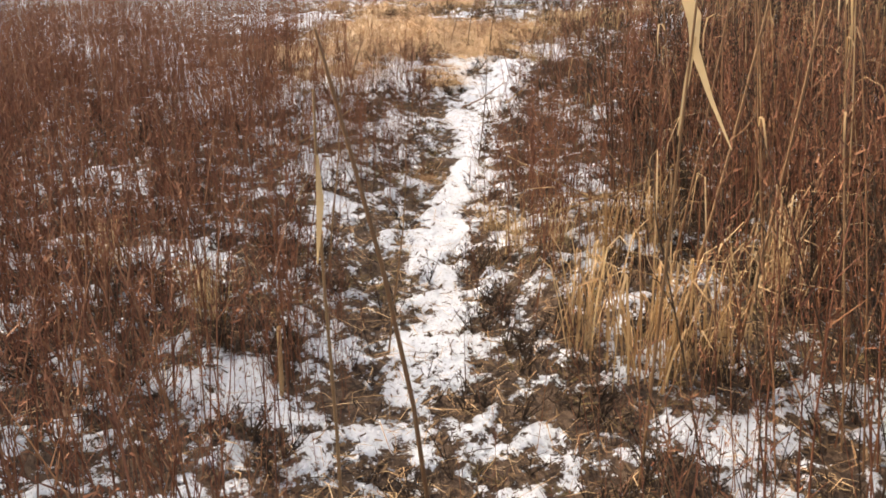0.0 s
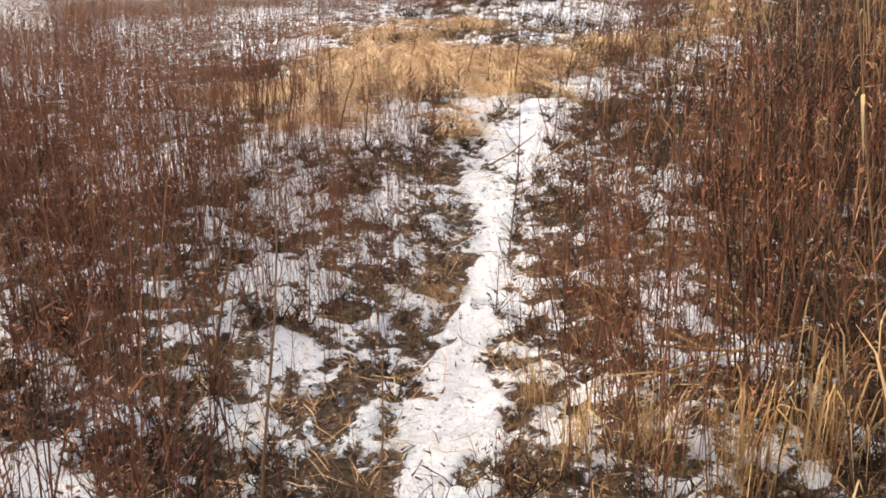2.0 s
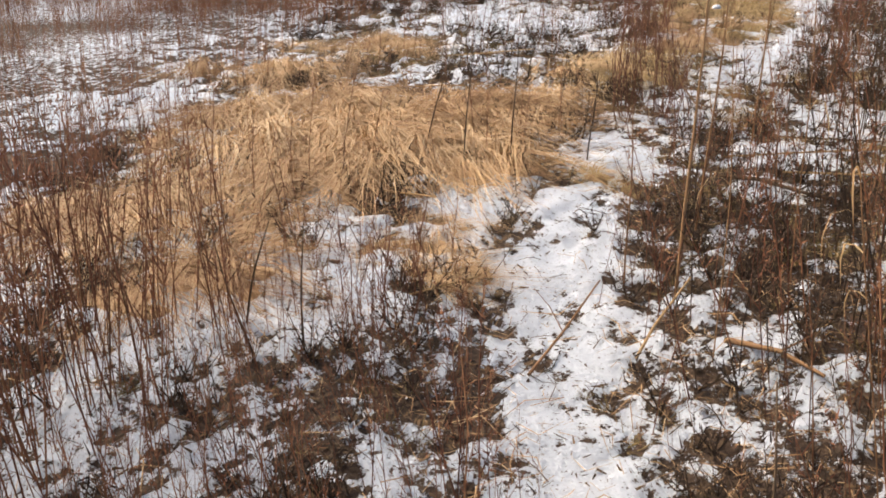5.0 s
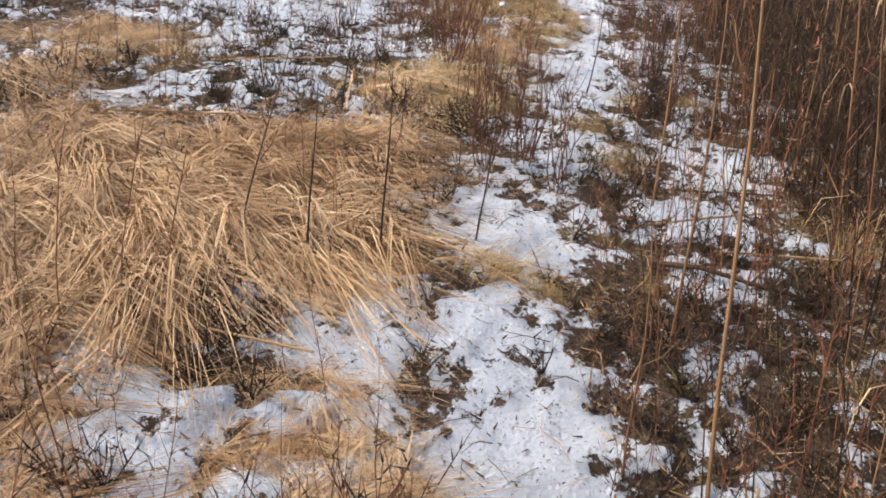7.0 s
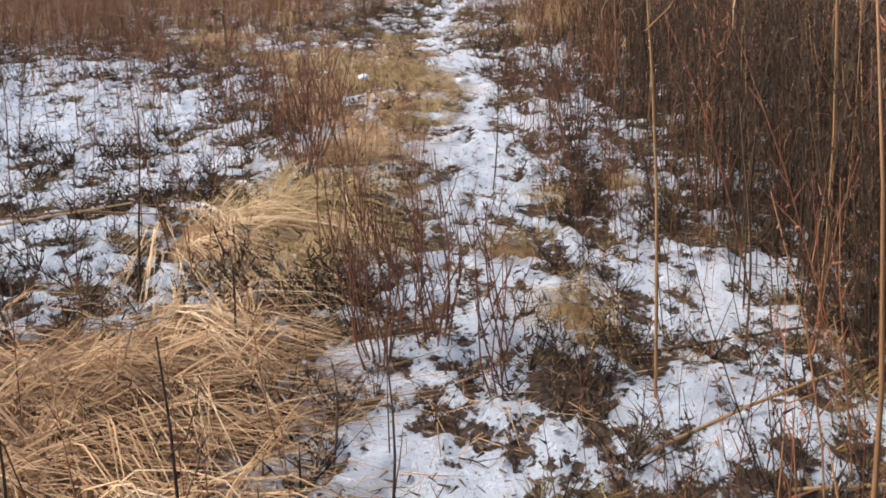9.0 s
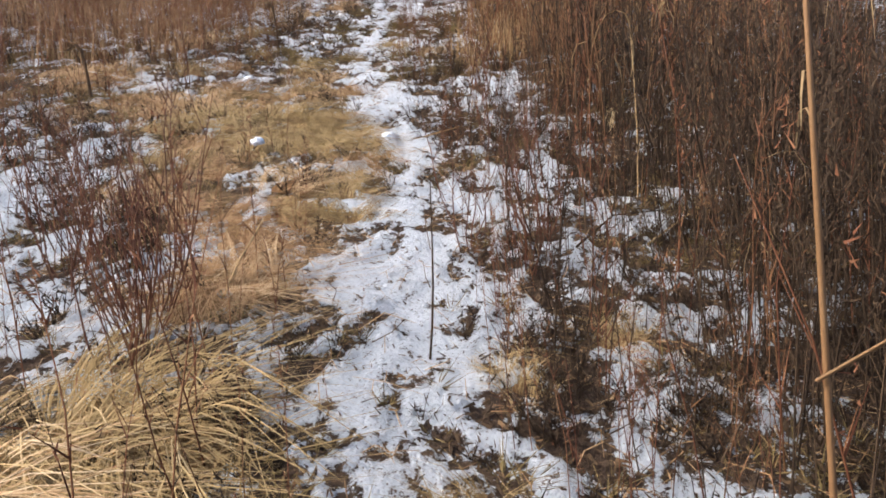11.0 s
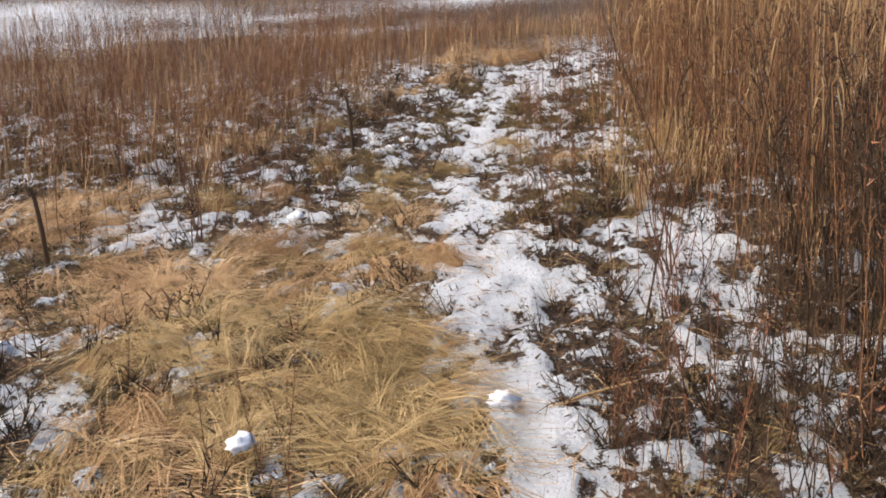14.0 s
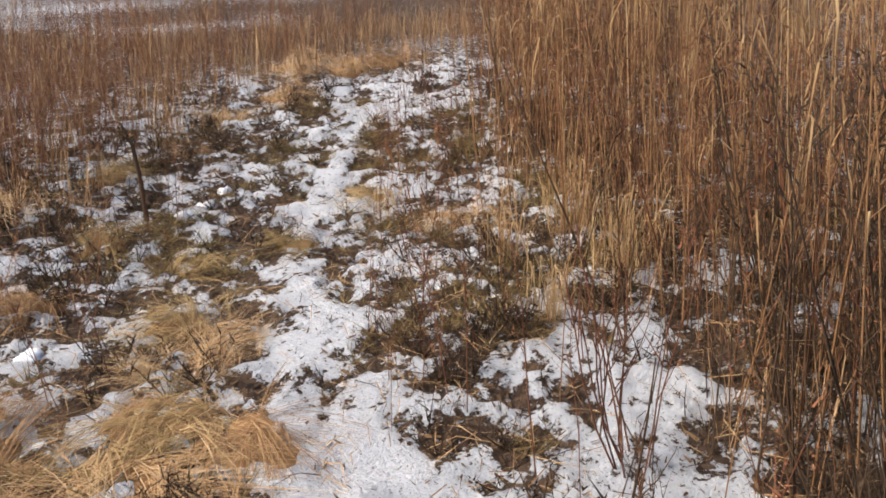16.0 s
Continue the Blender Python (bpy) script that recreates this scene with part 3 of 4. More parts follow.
weed_things = []
for i, w in enumerate(WEEDS[:6]):
    root = tagged(new("dried_weed"), "dried reddish-brown weed with fine twigs in patchy snow", "weed", "weeds beside the trail")
    part("stem", mesh("weed_stem", *w["stem"], M_WEED), root)
    tagged(part("twiggery", mesh("weed_twigs", *w["twigs"], M_WEED), root), kind="stuff")
    tagged(part("seed_fluff", mesh("weed_seeds", *w["seed_heads"], M_SEED), root, "withered brown seed heads"), kind="stuff")
    weed_things.append(root)
for j, k in enumerate(near):
    m = stand(wx[k], wy[k], wz[k], wlx[k], wly[k], wturn[k], wsize[k] * 1.1)
    if j < 6:
        weed_things[j].matrix_basis = m
    else:
        src = weed_things[j % 6]
        ob = copy_thing(src, Matrix.Identity(4))
        ob.matrix_basis = m


# ---- reeds ----
def reed_density(x, y):
    u = x - trail(y)
    d = np.interp(y, [0, 3, 5, 9, 10.5, 12], [30, 28, 14, 9, 16, 60]) * smooth(.9, 1.5, u + .5 * (fbm(x, y, .9, 2) - .5)) * smooth(.8, 1.6, y)
    d = np.maximum(d, 3 * smooth(.3, .6, u))
    d = np.maximum(d, 5 * smooth(-1.2, -2.0, u) * smooth(13.6, 14.4, y))
    return d * (1 - .75 * smooth(.45, .75, snow_cover(x, y)))


rx_, ry_ = sown(reed_density, int(9.5 * 19 * 60), -4.5, 5.0, 1.2, 20.2, 60)
keep = (off_walk(rx_, ry_) > .75) & (rng.random(len(rx_)) < np.clip(1 - .3 * np.maximum(rx_ - trail(ry_) - 2.6, 0), .35, 1))
rx_, ry_ = rx_[keep], ry_[keep]
ru = rx_ - trail(ry_)
rsize = rng.uniform(.75, 1.9, len(rx_)) * np.where(ru < .85, .7, 1.0) * np.where(ru < 0, .6, 1.0)
rlx, rly = rng.normal(LEAN * drift(ry_), .05), rng.normal(LEAN, .06, len(rx_))
rz, rturn = height(rx_, ry_) - .012, rng.uniform(0, 6.28, len(rx_))
REEDS = [reed_shape(shape_r, i % 3 == 0) for i in range(9)]
order = np.argsort(ru + 20 * (ru < 0))
near_r, rest_r = order[:230], order[230:]
pale = rng.random(len(rest_r)) < np.interp(ry_[rest_r], [2, 5, 7, 11, 13], [.55, .4, .15, .15, .35])
for name, some, tone, label in [("pale_reed_stems", rest_r[pale], M_RLEAF, "pale straw-coloured dead reed stems"), ("reed_stems", rest_r[~pale], M_REED, "thick stand of tall dead tan reed stems")]:
    tagged(scatter(name, [s["stem"] for s in REEDS], rx_[some], ry_[some], rz[some], rsize[some], rturn[some], rlx[some], rly[some], tone), label, "reeds", kind="stuff")
tagged(scatter("reed_leaves", [join([p for n, p in s.items() if n != "stem"]) for s in REEDS], rx_[rest_r], ry_[rest_r], rz[rest_r], rsize[rest_r], rturn[rest_r], rlx[rest_r], rly[rest_r], M_RLEAF),
       "dry pale reed leaves hanging among the stems", "reeds", kind="stuff")
reed_things = []
for s in REEDS:
    root = tagged(new("reed"), "tall dead tan reed with curled dry leaves", "reed", "reeds beside the trail")
    for n, p in s.items():
        part(n.split(".")[0], mesh("reed_" + n.split(".")[0], *p, {"stem": M_REED, "plume": M_PLUME}.get(n, M_RLEAF)), root, "feathery pale plume" if n == "plume" else "")
    reed_things.append(root)
for j, k in enumerate(near_r):
    m = stand(rx_[k], ry_[k], rz[k], rlx[k], rly[k], rturn[k], rsize[k])
    ob = reed_things[j] if j < 9 else copy_thing(reed_things[j % 9], Matrix.Identity(4))
    ob.matrix_basis = m


# ---- grass tussocks ----
TUSSOCKS = [(tussock_shape(shape_r, 252, .55), M_GRASS) for _ in range(4)] + [(tussock_shape(shape_r, 252, .55), M_OLIVE) for _ in range(3)]
tussock_things = []
for s, mat in TUSSOCKS:
    root = tagged(new("grass_tussock"), "tussock of long tan dead grass laid over flat" if mat is M_GRASS else "tussock of faded olive-tan grass laid over flat", "grass", "laid-over grass tussocks")
    tagged(part("grass", mesh("tussock_grass", *s["blades"], mat), root), kind="stuff")
    part("thatch", mesh("tussock_thatch", *s["thatch"], M_THATCH, True), root, "matted brown thatch")
    tussock_things.append(root)
used = set()


def put_tussock(faded, x, y, turn, size, tall=1.0):
    k = int(rng.integers(4, 7)) if faded else int(rng.integers(0, 4))
    z = float(height(np.array([x]), np.array([y]))[0]) - .01
    m = Matrix.Translation((x, y, z)) @ Matrix.Rotation(turn, 4, "Z") @ Matrix.Diagonal((size, size, size * tall, 1))
    if k in used:
        ob = copy_thing(tussock_things[k], Matrix.Identity(4))
    else:
        used.add(k)
        ob = tussock_things[k]
    ob.matrix_basis = m


for k in (0, 1, 2, 3):
    put_tussock(False, -2.95 + .25 * k, 7.5 - .1 * k, radians(-45), 1.0)
for cx, cy, rx, ry, n, turn, length, faded in GRASS:
    got = []
    tangled = cy > 9
    for _ in range(int(n * (1.4 if tangled else 1.15))):
        for _try in range(30):
            a, q_ = rng.uniform(0, 6.28), math.sqrt(rng.random())
            x, y = cx + rx * q_ * math.cos(a), cy + ry * q_ * math.sin(a)
            if all((x - s) ** 2 + (y - t) ** 2 > .012 for s, t in got) and float(snow_cover(np.array([x]), np.array([y]))[0]) < .6:
                break
        got.append((x, y))
        put_tussock(faded and rng.random() < .8, x, y, radians(turn + rng.normal(0, 75 if tangled else 32)), length / .55 * rng.uniform(.6, 1.05) * (.74 if tangled else 1.0), rng.uniform(.5, 1.1) * (1.0 if cy < 9 and length > .59 else .75))
for x, y, turn, size, faded in [(-.78, 8.0, 200, .55, 1), (-.77, 8.5, 150, .4, 1), (-1.72, 6.98, 20, .4, 1), (-1.55, 6.85, 100, .35, 1), (-1.62, 4.05, 260, .42, 0), (2.4, 16.9, 250, .9, 0), (2.0, 17.2, 280, .9, 0),
                                (2.9, 17.1, 240, .9, 0), (-.35, 8.95, 60, .4, 1), (.05, 9.0, 0, .35, 1), (-.1, 7.3, 250, .5, 1), (.95, 13.8, 180, .4, 1), (.4, 13.7, 20, .4, 1), (.1, 14.1, 60, .45, 1), (-.2, 13.6, 200, .5, 0), (.3, 13.2, 160, .45, 1), (-.6, 13.5, 40, .5, 1),
                                (.7, 15.2, 100, .5, 0), (.2, 14.9, 10, .5, 1), (-.3, 14.6, 240, .6, 0), (1.7, 13.7, 230, .5, 0), (1.5, 14.2, 200, .45, 1), (1.1, 15.8, 90, .6, 0), (1.6, 16.3, 290, .7, 0), (-1.4, 13.3, 30, .6, 0), (-1.9, 13.0, 80, .6, 0)]:
    put_tussock(bool(faded), x, y, radians(turn), size)

# ---- upright clumps of dead reed leaves ----
LONE = [mesh("lone_leaf", *clump_shape(shape_r, 1, .75), M_RLEAF) for _ in range(6)]
CLUMPS = [mesh("clump_leaves", *clump_shape(shape_r, 55, .55), M_RLEAF) for _ in range(3)]
for k, (x, y, size) in enumerate([(-.05, 2.25, 1.0), (.15, 2.35, .9), (-.3, 2.4, .8), (-.35, 3.1, .7), (-.15, 3.25, .75), (-.6, 3.2, .5), (-.98, 3.4, .35), (.35, 2.9, .85), (-.8, 3.15, .45),
                                  (-.35, 6.9, .6), (1.6, 13.1, .6), (1.45, 12.6, .5), (1.85, 12.7, .7), (2.0, 13.2, .7), (-1.75, 2.05, .5), (-2.4, 2.2, .5), (1.0, 9.6, .4)]):
    root = tagged(new("leaf_clump"), "clump of dry straw-coloured reed leaves in snow", "grass", "straw clumps")
    root.matrix_basis = stand(x, y, float(height(np.array([x]), np.array([y]))[0]) - .01, LEAN * .6 * float(drift(y)), LEAN * .6, 1.7 * k, size)
    tagged(part("foliage", CLUMPS[k % 3], root), kind="stuff")
    for j in range(4):
        part("leaf", LONE[(k + j) % 6], root)


# ---- leafless shoots ----
def bush(x, y, shoots, h, spread):
    root = tagged(new("bush"), "small leafless bush of reddish-brown upright shoots", "bush", "leafless bushes")
    root.matrix_basis = Matrix.Translation((x, y, float(height(np.array([x]), np.array([y]))[0]) - .015))
    for _ in range(int(shoots * 1.1)):
        a, o = shape_r.uniform(0, 6.28), shape_r.uniform(.0, 1.5) * spread
        hh = h * shape_r.uniform(.55, 1.1)
        d = np.array([math.cos(a) * o, math.sin(a) * o + LEAN * .8, 1.0])
        p0 = np.array([math.cos(a), math.sin(a), 0]) * shape_r.uniform(0, .09)
        pts = [p0 + d * hh * t + np.array([.02 * math.sin(5 * t + a), .02 * math.cos(4 * t + a), 0]) for t in np.linspace(0, 1, 5)]
        pieces = [tube(pts, [.0028, .0026, .0022, .0018, .001], 4)]
        for _k in range(3):
            t = shape_r.uniform(.4, .9)
            p = p0 + d * hh * t
            b = shape_r.uniform(0, 6.28)
            pieces.append(tube([p, p + np.array([math.cos(b) * .04, math.sin(b) * .04, .09]), p + np.array([math.cos(b) * .06, math.sin(b) * .06, .17])], [.002, .0016, .0008]))
        part("shoot", mesh("shoot", *join(pieces), M_BUSH), root)


for x, y, n, h, sp in [(-1.35, 9.72, 22, .75, .28), (-1.5, 7.95, 14, .62, .16), (-1.33, 8.02, 12, .58, .14), (-1.2, 7.75, 7, .5, .15), (-1.42, 9.5, 10, .6, .3), (-1.55, 10.3, 12, .6, .3), (-2.0, 12.9, 14, .8, .3),
                       (.02, 9.55, 8, .5, .2), (.25, 9.75, 9, .55, .22), (-.05, 9.85, 6, .45, .25), (-2.45, 5.6, 5, .4, .2), (-2.3, 5.75, 4, .4, .2), (1.2, 11.9, 8, .7, .25), (-.7, 12.95, 8, .6, .25)]:
    bush(x, y, n, h, sp)


# ---- single dark stalks ----
def stalk(x, y, h, lx, ly, r=.0042, tone=M_DARK, label="single dark leafless stalk standing in snow", name="dead_stalk"):
    root = tagged(new(name), label, "stalk", "single stalks")
    root.matrix_basis = Matrix.Translation((x, y, float(height(np.array([x]), np.array([y]))[0]) - .015))
    pts = [np.array([lx * t * h + .012 * math.sin(4 * t + x), ly * t * h + .012 * math.cos(5 * t + y), t * h]) for t in np.linspace(0, 1, 6)]
    part("stem", mesh("stalk", *tube(pts, [r, r * .95, r * .85, r * .7, r * .55, r * .35], 5), tone), root)
    for k in range(2):
        t, a = shape_r.uniform(.35, .8), shape_r.uniform(0, 6.28)
        p = np.array([lx * t * h, ly * t * h, t * h])
        part("twig", mesh("stalk_twig", *tube([p, p + np.array([math.cos(a) * .05, math.sin(a) * .05, .06]), p + np.array([math.cos(a) * .08, math.sin(a) * .08, .13])], [r * .5, r * .4, r * .2]), tone), root)
    return root


for x, y, h, lx, ly in [(-1.36, 4.4, .75, -.06, .3), (-2.6, 7.25, .7, .25, .2), (-2.35, 7.1, .62, .02, .25), (-2.1, 7.05, .66, .0, .22), (-1.72, 7.2, .45, .02, .2), (-2.5, 8.35, .75, -.15, .3),
                        (-2.15, 8.5, .6, .1, .25), (-1.9, 8.1, .35, 0, .2), (-1.75, 7.55, .3, 0, .1), (-2.85, 5.5, .4, .3, .1), (-2.6, 5.4, .45, .02, .2), (-2.75, 5.35, .4, -.3, .2), (-.45, 7.6, .75, .02, .3),
                        (-.55, 9.2, .6, .1, .2), (.45, 9.75, .7, .02, .25), (-1.25, 10.1, .55, -.2, .3), (-1.1, 9.95, .5, -.3, .3), (.8, 11.5, .6, .25, .2), (1.7, 12.6, 1.0, -.35, .3)]:
    stalk(x, y, h, lx, ly)
TAN = "lone tall straw-coloured reed stalk leaning over the trail"
for x, y, h, lx, ly, r in [(-1.37, 5.99, 1.45, .02, .42, .0062), (-.88, 7.47, 1.4, .01, .3, .005), (-1.55, 6.1, .7, -.05, .25, .004), (.0, 2.3, 1.9, .1, .3, .006), (.22, 2.4, 2.0, .06, .3, .006), (-.05, 2.75, 1.7, .05, .3, .005),
                           (-1.5, 2.6, .9, -.05, .3, .0045), (-1.03, 2.2, .8, -.02, .28, .004), (-1.95, 3.0, .8, .03, .3, .005), (-.1, 7.65, 1.6, .02, .25, .0042), (.02, 7.7, 1.7, .03, .22, .004), (.14, 7.85, 1.6, .0, .24, .0042),
                           (-1.25, 6.5, 1.2, .03, .3, .005)]:
    stalk(x, y, h, lx, ly, r, M_REED, TAN, "reed_stalk")

# a near reed that leans across the view at the start
near_reed = tagged(new("reed_stalk"), "thick straw-coloured reed stalk leaning steeply beside the trail", "stalk", "single stalks")
near_reed.matrix_basis = Matrix.Translation((-.57, 1.44, float(height(np.array([-.57]), np.array([1.44]))[0]) - .01))
part("stem", mesh("near_reed", *tube([(0, 0, 0), (-.06, .03, .4), (-.15, .06, .8), (-.24, .09, 1.1), (-.33, .13, 1.36)], [.007, .0065, .006, .0055, .0045], 6), M_REED), near_reed)


# a tall reed whose broad pale leaf is folded over, and a sheathed one across the trail from it
def leafy_reed(x, y, h, lx, ly, leaves, label):
    root = tagged(new("reed_stalk"), label, "stalk", "single stalks")
    z = float(height(np.array([x]), np.array([y]))[0]) - .01
    root.matrix_basis = Matrix.Translation((x, y, z))
    part("stem", mesh("leafy_reed_stem", *tube([(lx * t * h, ly * t * h + .01 * math.sin(6 * t), t * h) for t in np.linspace(0, 1, 7)], np.linspace(.0052, .0028, 7), 6), M_REED), root)
    for pts, widths, side in leaves:
        part("leaf", mesh("folded_leaf", *ribbon([(a - x, b - y, c - z) for a, b, c in pts], widths, side), M_PLUME), root, "broad pale folded leaf")


leafy_reed(-.02, 1.72, 1.5, -.03, .06, [([(-.125, 1.80, 1.345), (-.085, 1.82, 1.335), (-.062, 1.825, 1.29), (-.052, 1.83, 1.22), (0, 1.87, 1.10), (.07, 1.92, .96)], [.004, .026, .034, .022, .012, .003], (.82, -.2, .5)),
                                        ([(-.055, 1.82, 1.25), (-.058, 1.81, 1.15), (-.06, 1.80, 1.02)], [.008, .012, .003], (1, 0, 0))], "tall tan reed with a broad pale folded leaf")
leafy_reed(-.73, 1.2, 1.28, .0, .04, [([(-.725, 1.235, 1.08), (-.722, 1.225, .98), (-.735, 1.215, .84)], [.004, .016, .004], (1, .2, 0)),
                                      ([(-.728, 1.24, 1.06), (-.76, 1.25, 1.02), (-.86, 1.27, .86)], [.004, .007, .002], (.5, .2, .8))], "straw-coloured reed stalk with a loose pale sheath")

# the reed with its head bent into a hook
hook = tagged(new("bent_reed"), "pale dry reed whose tip bends over in a hook", "reed")
hook.matrix_basis = Matrix.Translation((.87, 9.9, float(height(np.array([.87]), np.array([9.9]))[0]) - .01))
hp = [(0, 0, 0), (.08, .16, .3), (.15, .33, .58), (.155, .37, .69), (.15, .385, .75), (.125, .395, .795), (.08, .41, .81), (.035, .425, .79), (.005, .435, .73), (-.015, .44, .64)]
part("stem", mesh("hook_stem", *tube(hp, [.0038, .0038, .0038, .0038, .0038, .0038, .0036, .0034, .003, .0015], 5), M_RLEAF), hook)
part("leaf", mesh("hook_leaf", *ribbon([(.15, .33, .50), (.175, .36, .60), (.17, .38, .70)], [.004, .012, .002], (1, 0, 0)), M_RLEAF), hook)

# broken stub, fallen stalks
stub = tagged(new("broken_reed"), "broken pale reed stub standing among weeds", "reed")
stub.matrix_basis = Matrix.Translation((-1.25, 1.75, float(height(np.array([-1.25]), np.array([1.75]))[0]) - .01))
part("stem", mesh("stub_stem", *tube([(0, 0, 0), (-.01, .03, .13), (-.02, .06, .26)], [.008, .008, .0075], 6), M_RLEAF), stub)
for x, y, a, ln, rise in [(-2.35, 4.05, 35, .45, .25), (-.75, 3.9, 160, .7, .12), (-.45, 3.55, 25, .6, .2), (-.9, 4.35, -45, .5, .15), (-.6, 7.35, 5, .9, .05), (-2.6, 6.6, -35, .6, .12), (-2.3, 5.9, 30, .5, .05), (-2.9, 8.3, -20, .8, .1),
                         (-2.2, 7.9, 10, .7, .08), (-.3, 3.7, 5, .7, .05), (.9, 9.6, 15, .6, .1), (-.95, 10.0, 60, .5, .08), (.45, 11.2, -5, .3, .06), (-1.45, 5.75, 60, .35, .15), (-.6, 6.95, -30, .5, .1), (-2.5, 9.1, -8, .7, .08)]:
    fallen = tagged(new("fallen_reed"), "broken straw-coloured reed stalk lying on snow and litter", "reed", "fallen reeds")
    fallen.matrix_basis = Matrix.Translation((x, y, float(height(np.array([x]), np.array([y]))[0]) + .012)) @ Matrix.Rotation(radians(a), 4, "Z")
    part("stem", mesh("fallen_stem", *tube([(-ln / 2, 0, 0), (-ln * .1, .01, rise * .35), (ln / 2, -.01, rise)], [.0055, .005, .0035], 5), M_RLEAF), fallen)


# ---- litter and short grass, too many to count ----
def litter_density(x, y):
    s = snow_cover(x, y)
    return .26 + smooth(.58, .42, s)


lx_, ly_ = sown(litter_density, 150000, -4.6, 3.2, 1.2, 16, 1.25)
flakes = []
for _ in range(10):
    c = shape_r.uniform(.004, .010)
    flakes.append(ribbon([(-c * 1.7, 0, .003), (c * 1.7, 0, .003 + c * .4)], [c * .8, c * .3], (0, 1, shape_r.uniform(-.6, .6))))
one = np.ones(len(lx_))
tagged(scatter("leaf_litter", flakes, lx_, ly_, height(lx_, ly_) + .002, rng.uniform(.6, 1.5, len(lx_)) * np.where(snow_cover(lx_, ly_) < .5, 1.05, .75), rng.uniform(0, 6.28, len(lx_)), 0 * one, 0 * one, M_LITTER),
       "dark scraps of dead leaf scattered over snow", "litter", kind="stuff")

sprigs = []
for _ in range(8):
    b = []
    for k in range(14):
        a, o = shape_r.uniform(0, 6.28), shape_r.uniform(.2, 1.2)
        d = np.array([math.cos(a), math.sin(a), 0])
        hh = shape_r.uniform(.03, .09)
        p = d * shape_r.uniform(0, .025)
        b.append(spike(p, p + d * hh * o * 1.3 + (0, 0, hh * .75), .0036, shape_r))
    sprigs.append(join(b))


def tuft_density(x, y):
    return smooth(.62, .35, snow_cover(x, y)) * smooth(.42, .6, fbm(x + 3, y + 31, 2.3, 3)) * (.35 + .65 * smooth(4.5, 7, y)) * (.5 + .5 * smooth(12.2, 13, y))


sx_, sy_ = sown(tuft_density, 42000, -4.2, 3.0, 1.5, 16, 1.0)
one = np.ones(len(sx_))
tagged(scatter("short_grass", sprigs, sx_, sy_, height(sx_, sy_) - .003, one * rng.uniform(.6, 1.3, len(sx_)), rng.uniform(0, 6.28, len(sx_)), 0 * one, .1 * one, M_MOSS),
       "short olive-brown grass tufts poking through snow", "grass", kind="stuff")
dark = []
for _ in range(8):
    b = []
    for k in range(6):
        a, o = shape_r.uniform(0, 6.28), shape_r.uniform(.2, 1.0)
        d = np.array([math.cos(a) * o, math.sin(a) * o, 1.0])
        hh = shape_r.uniform(.05, .16)
        b.append(spike(np.zeros(3), d * hh, .0045, shape_r))
        for g in range(5):
            c = d * hh * shape_r.uniform(.25, 1)
            b.append(spike(c, c + shape_r.normal(0, .014, 3) + (0, 0, .008), .0042, shape_r))
    dark.append(join(b))


def sprig_density(x, y):
    u = x - trail(y)
    mats = 1 + 0 * x
    for cx, cy, rx, ry, *_ in GRASS:
        mats = mats * (1 - .95 * (1 - smooth(.8, 1.3, np.sqrt(((x - cx) / rx) ** 2 + ((y - cy) / ry) ** 2))))
    return mats * (1 - .6 * smooth(12.4, 13.2, y) * smooth(1.2, .8, u)) * smooth(.6, .35, snow_cover(x, y)) * (.35 + .65 * smooth(.1, .5, np.abs(u + .1))) * smooth(.34, .60, fbm(x + 13, y + 1, 4.0, 3))


dx_, dy_ = sown(sprig_density, 34000, -4.5, 3.2, 1.2, 16.5, 1.0)
one = np.ones(len(dx_))
tagged(scatter("dark_undergrowth", dark, dx_, dy_, height(dx_, dy_) - .004, one * rng.uniform(.6, 1.5, len(dx_)), rng.uniform(0, 6.28, len(dx_)), 0 * one, .15 * one, M_DARK),
       "low dark withered undergrowth between snow patches", "undergrowth", kind="stuff")


# ---- strewn blades and twigs lying on the ground ----
def strewn_density(x, y):
    return (.3 + .7 * smooth(.35, .65, fbm(x + 23, y + 7, 2.6, 3))) * (.4 + .6 * smooth(.6, .42, snow_cover(x, y)))


straws, sticks = [], []
for _ in range(10):
    ln, c, up = shape_r.uniform(.07, .24), shape_r.normal(0, .04), shape_r.uniform(.004, .035)
    straws.append(ribbon([(-ln / 2, 0, .004), (0, c, .006 + up), (ln / 2, -c * .5, .003)], [.0022, .0032, .0008], (0, 1, shape_r.uniform(-.6, .6))))
    ln, c = shape_r.uniform(.05, .18), shape_r.normal(0, .012)
    fork = shape_r.uniform(-.02, .05)
    sticks.append(join([tube([(-ln / 2, 0, .004), (0, c, .012), (ln / 2, 0, .006 + abs(c))], [.0021, .0018, .001]), tube([(fork, c * .6, .01), (fork + .05, c + .04, .014)], [.0014, .0006])]))
for name, shapes, n, mat, label in [("strewn_straw", straws, 56000, M_GRASS, "loose tan grass blades strewn over the ground"), ("strewn_twigs", sticks, 11000, M_DARK, "small dark twigs strewn over the snow")]:
    tx, ty = sown(strewn_density, n, -4.4, 3.0, 1.3, 16, 1.0)
    one = np.ones(len(tx))
    tagged(scatter(name, shapes, tx, ty, height(tx, ty), one * rng.uniform(.35, 1.1, len(tx)) ** 1.3, rng.uniform(0, 6.28, len(tx)), .1 * one, .1 * one, mat), label, "litter", kind="stuff")


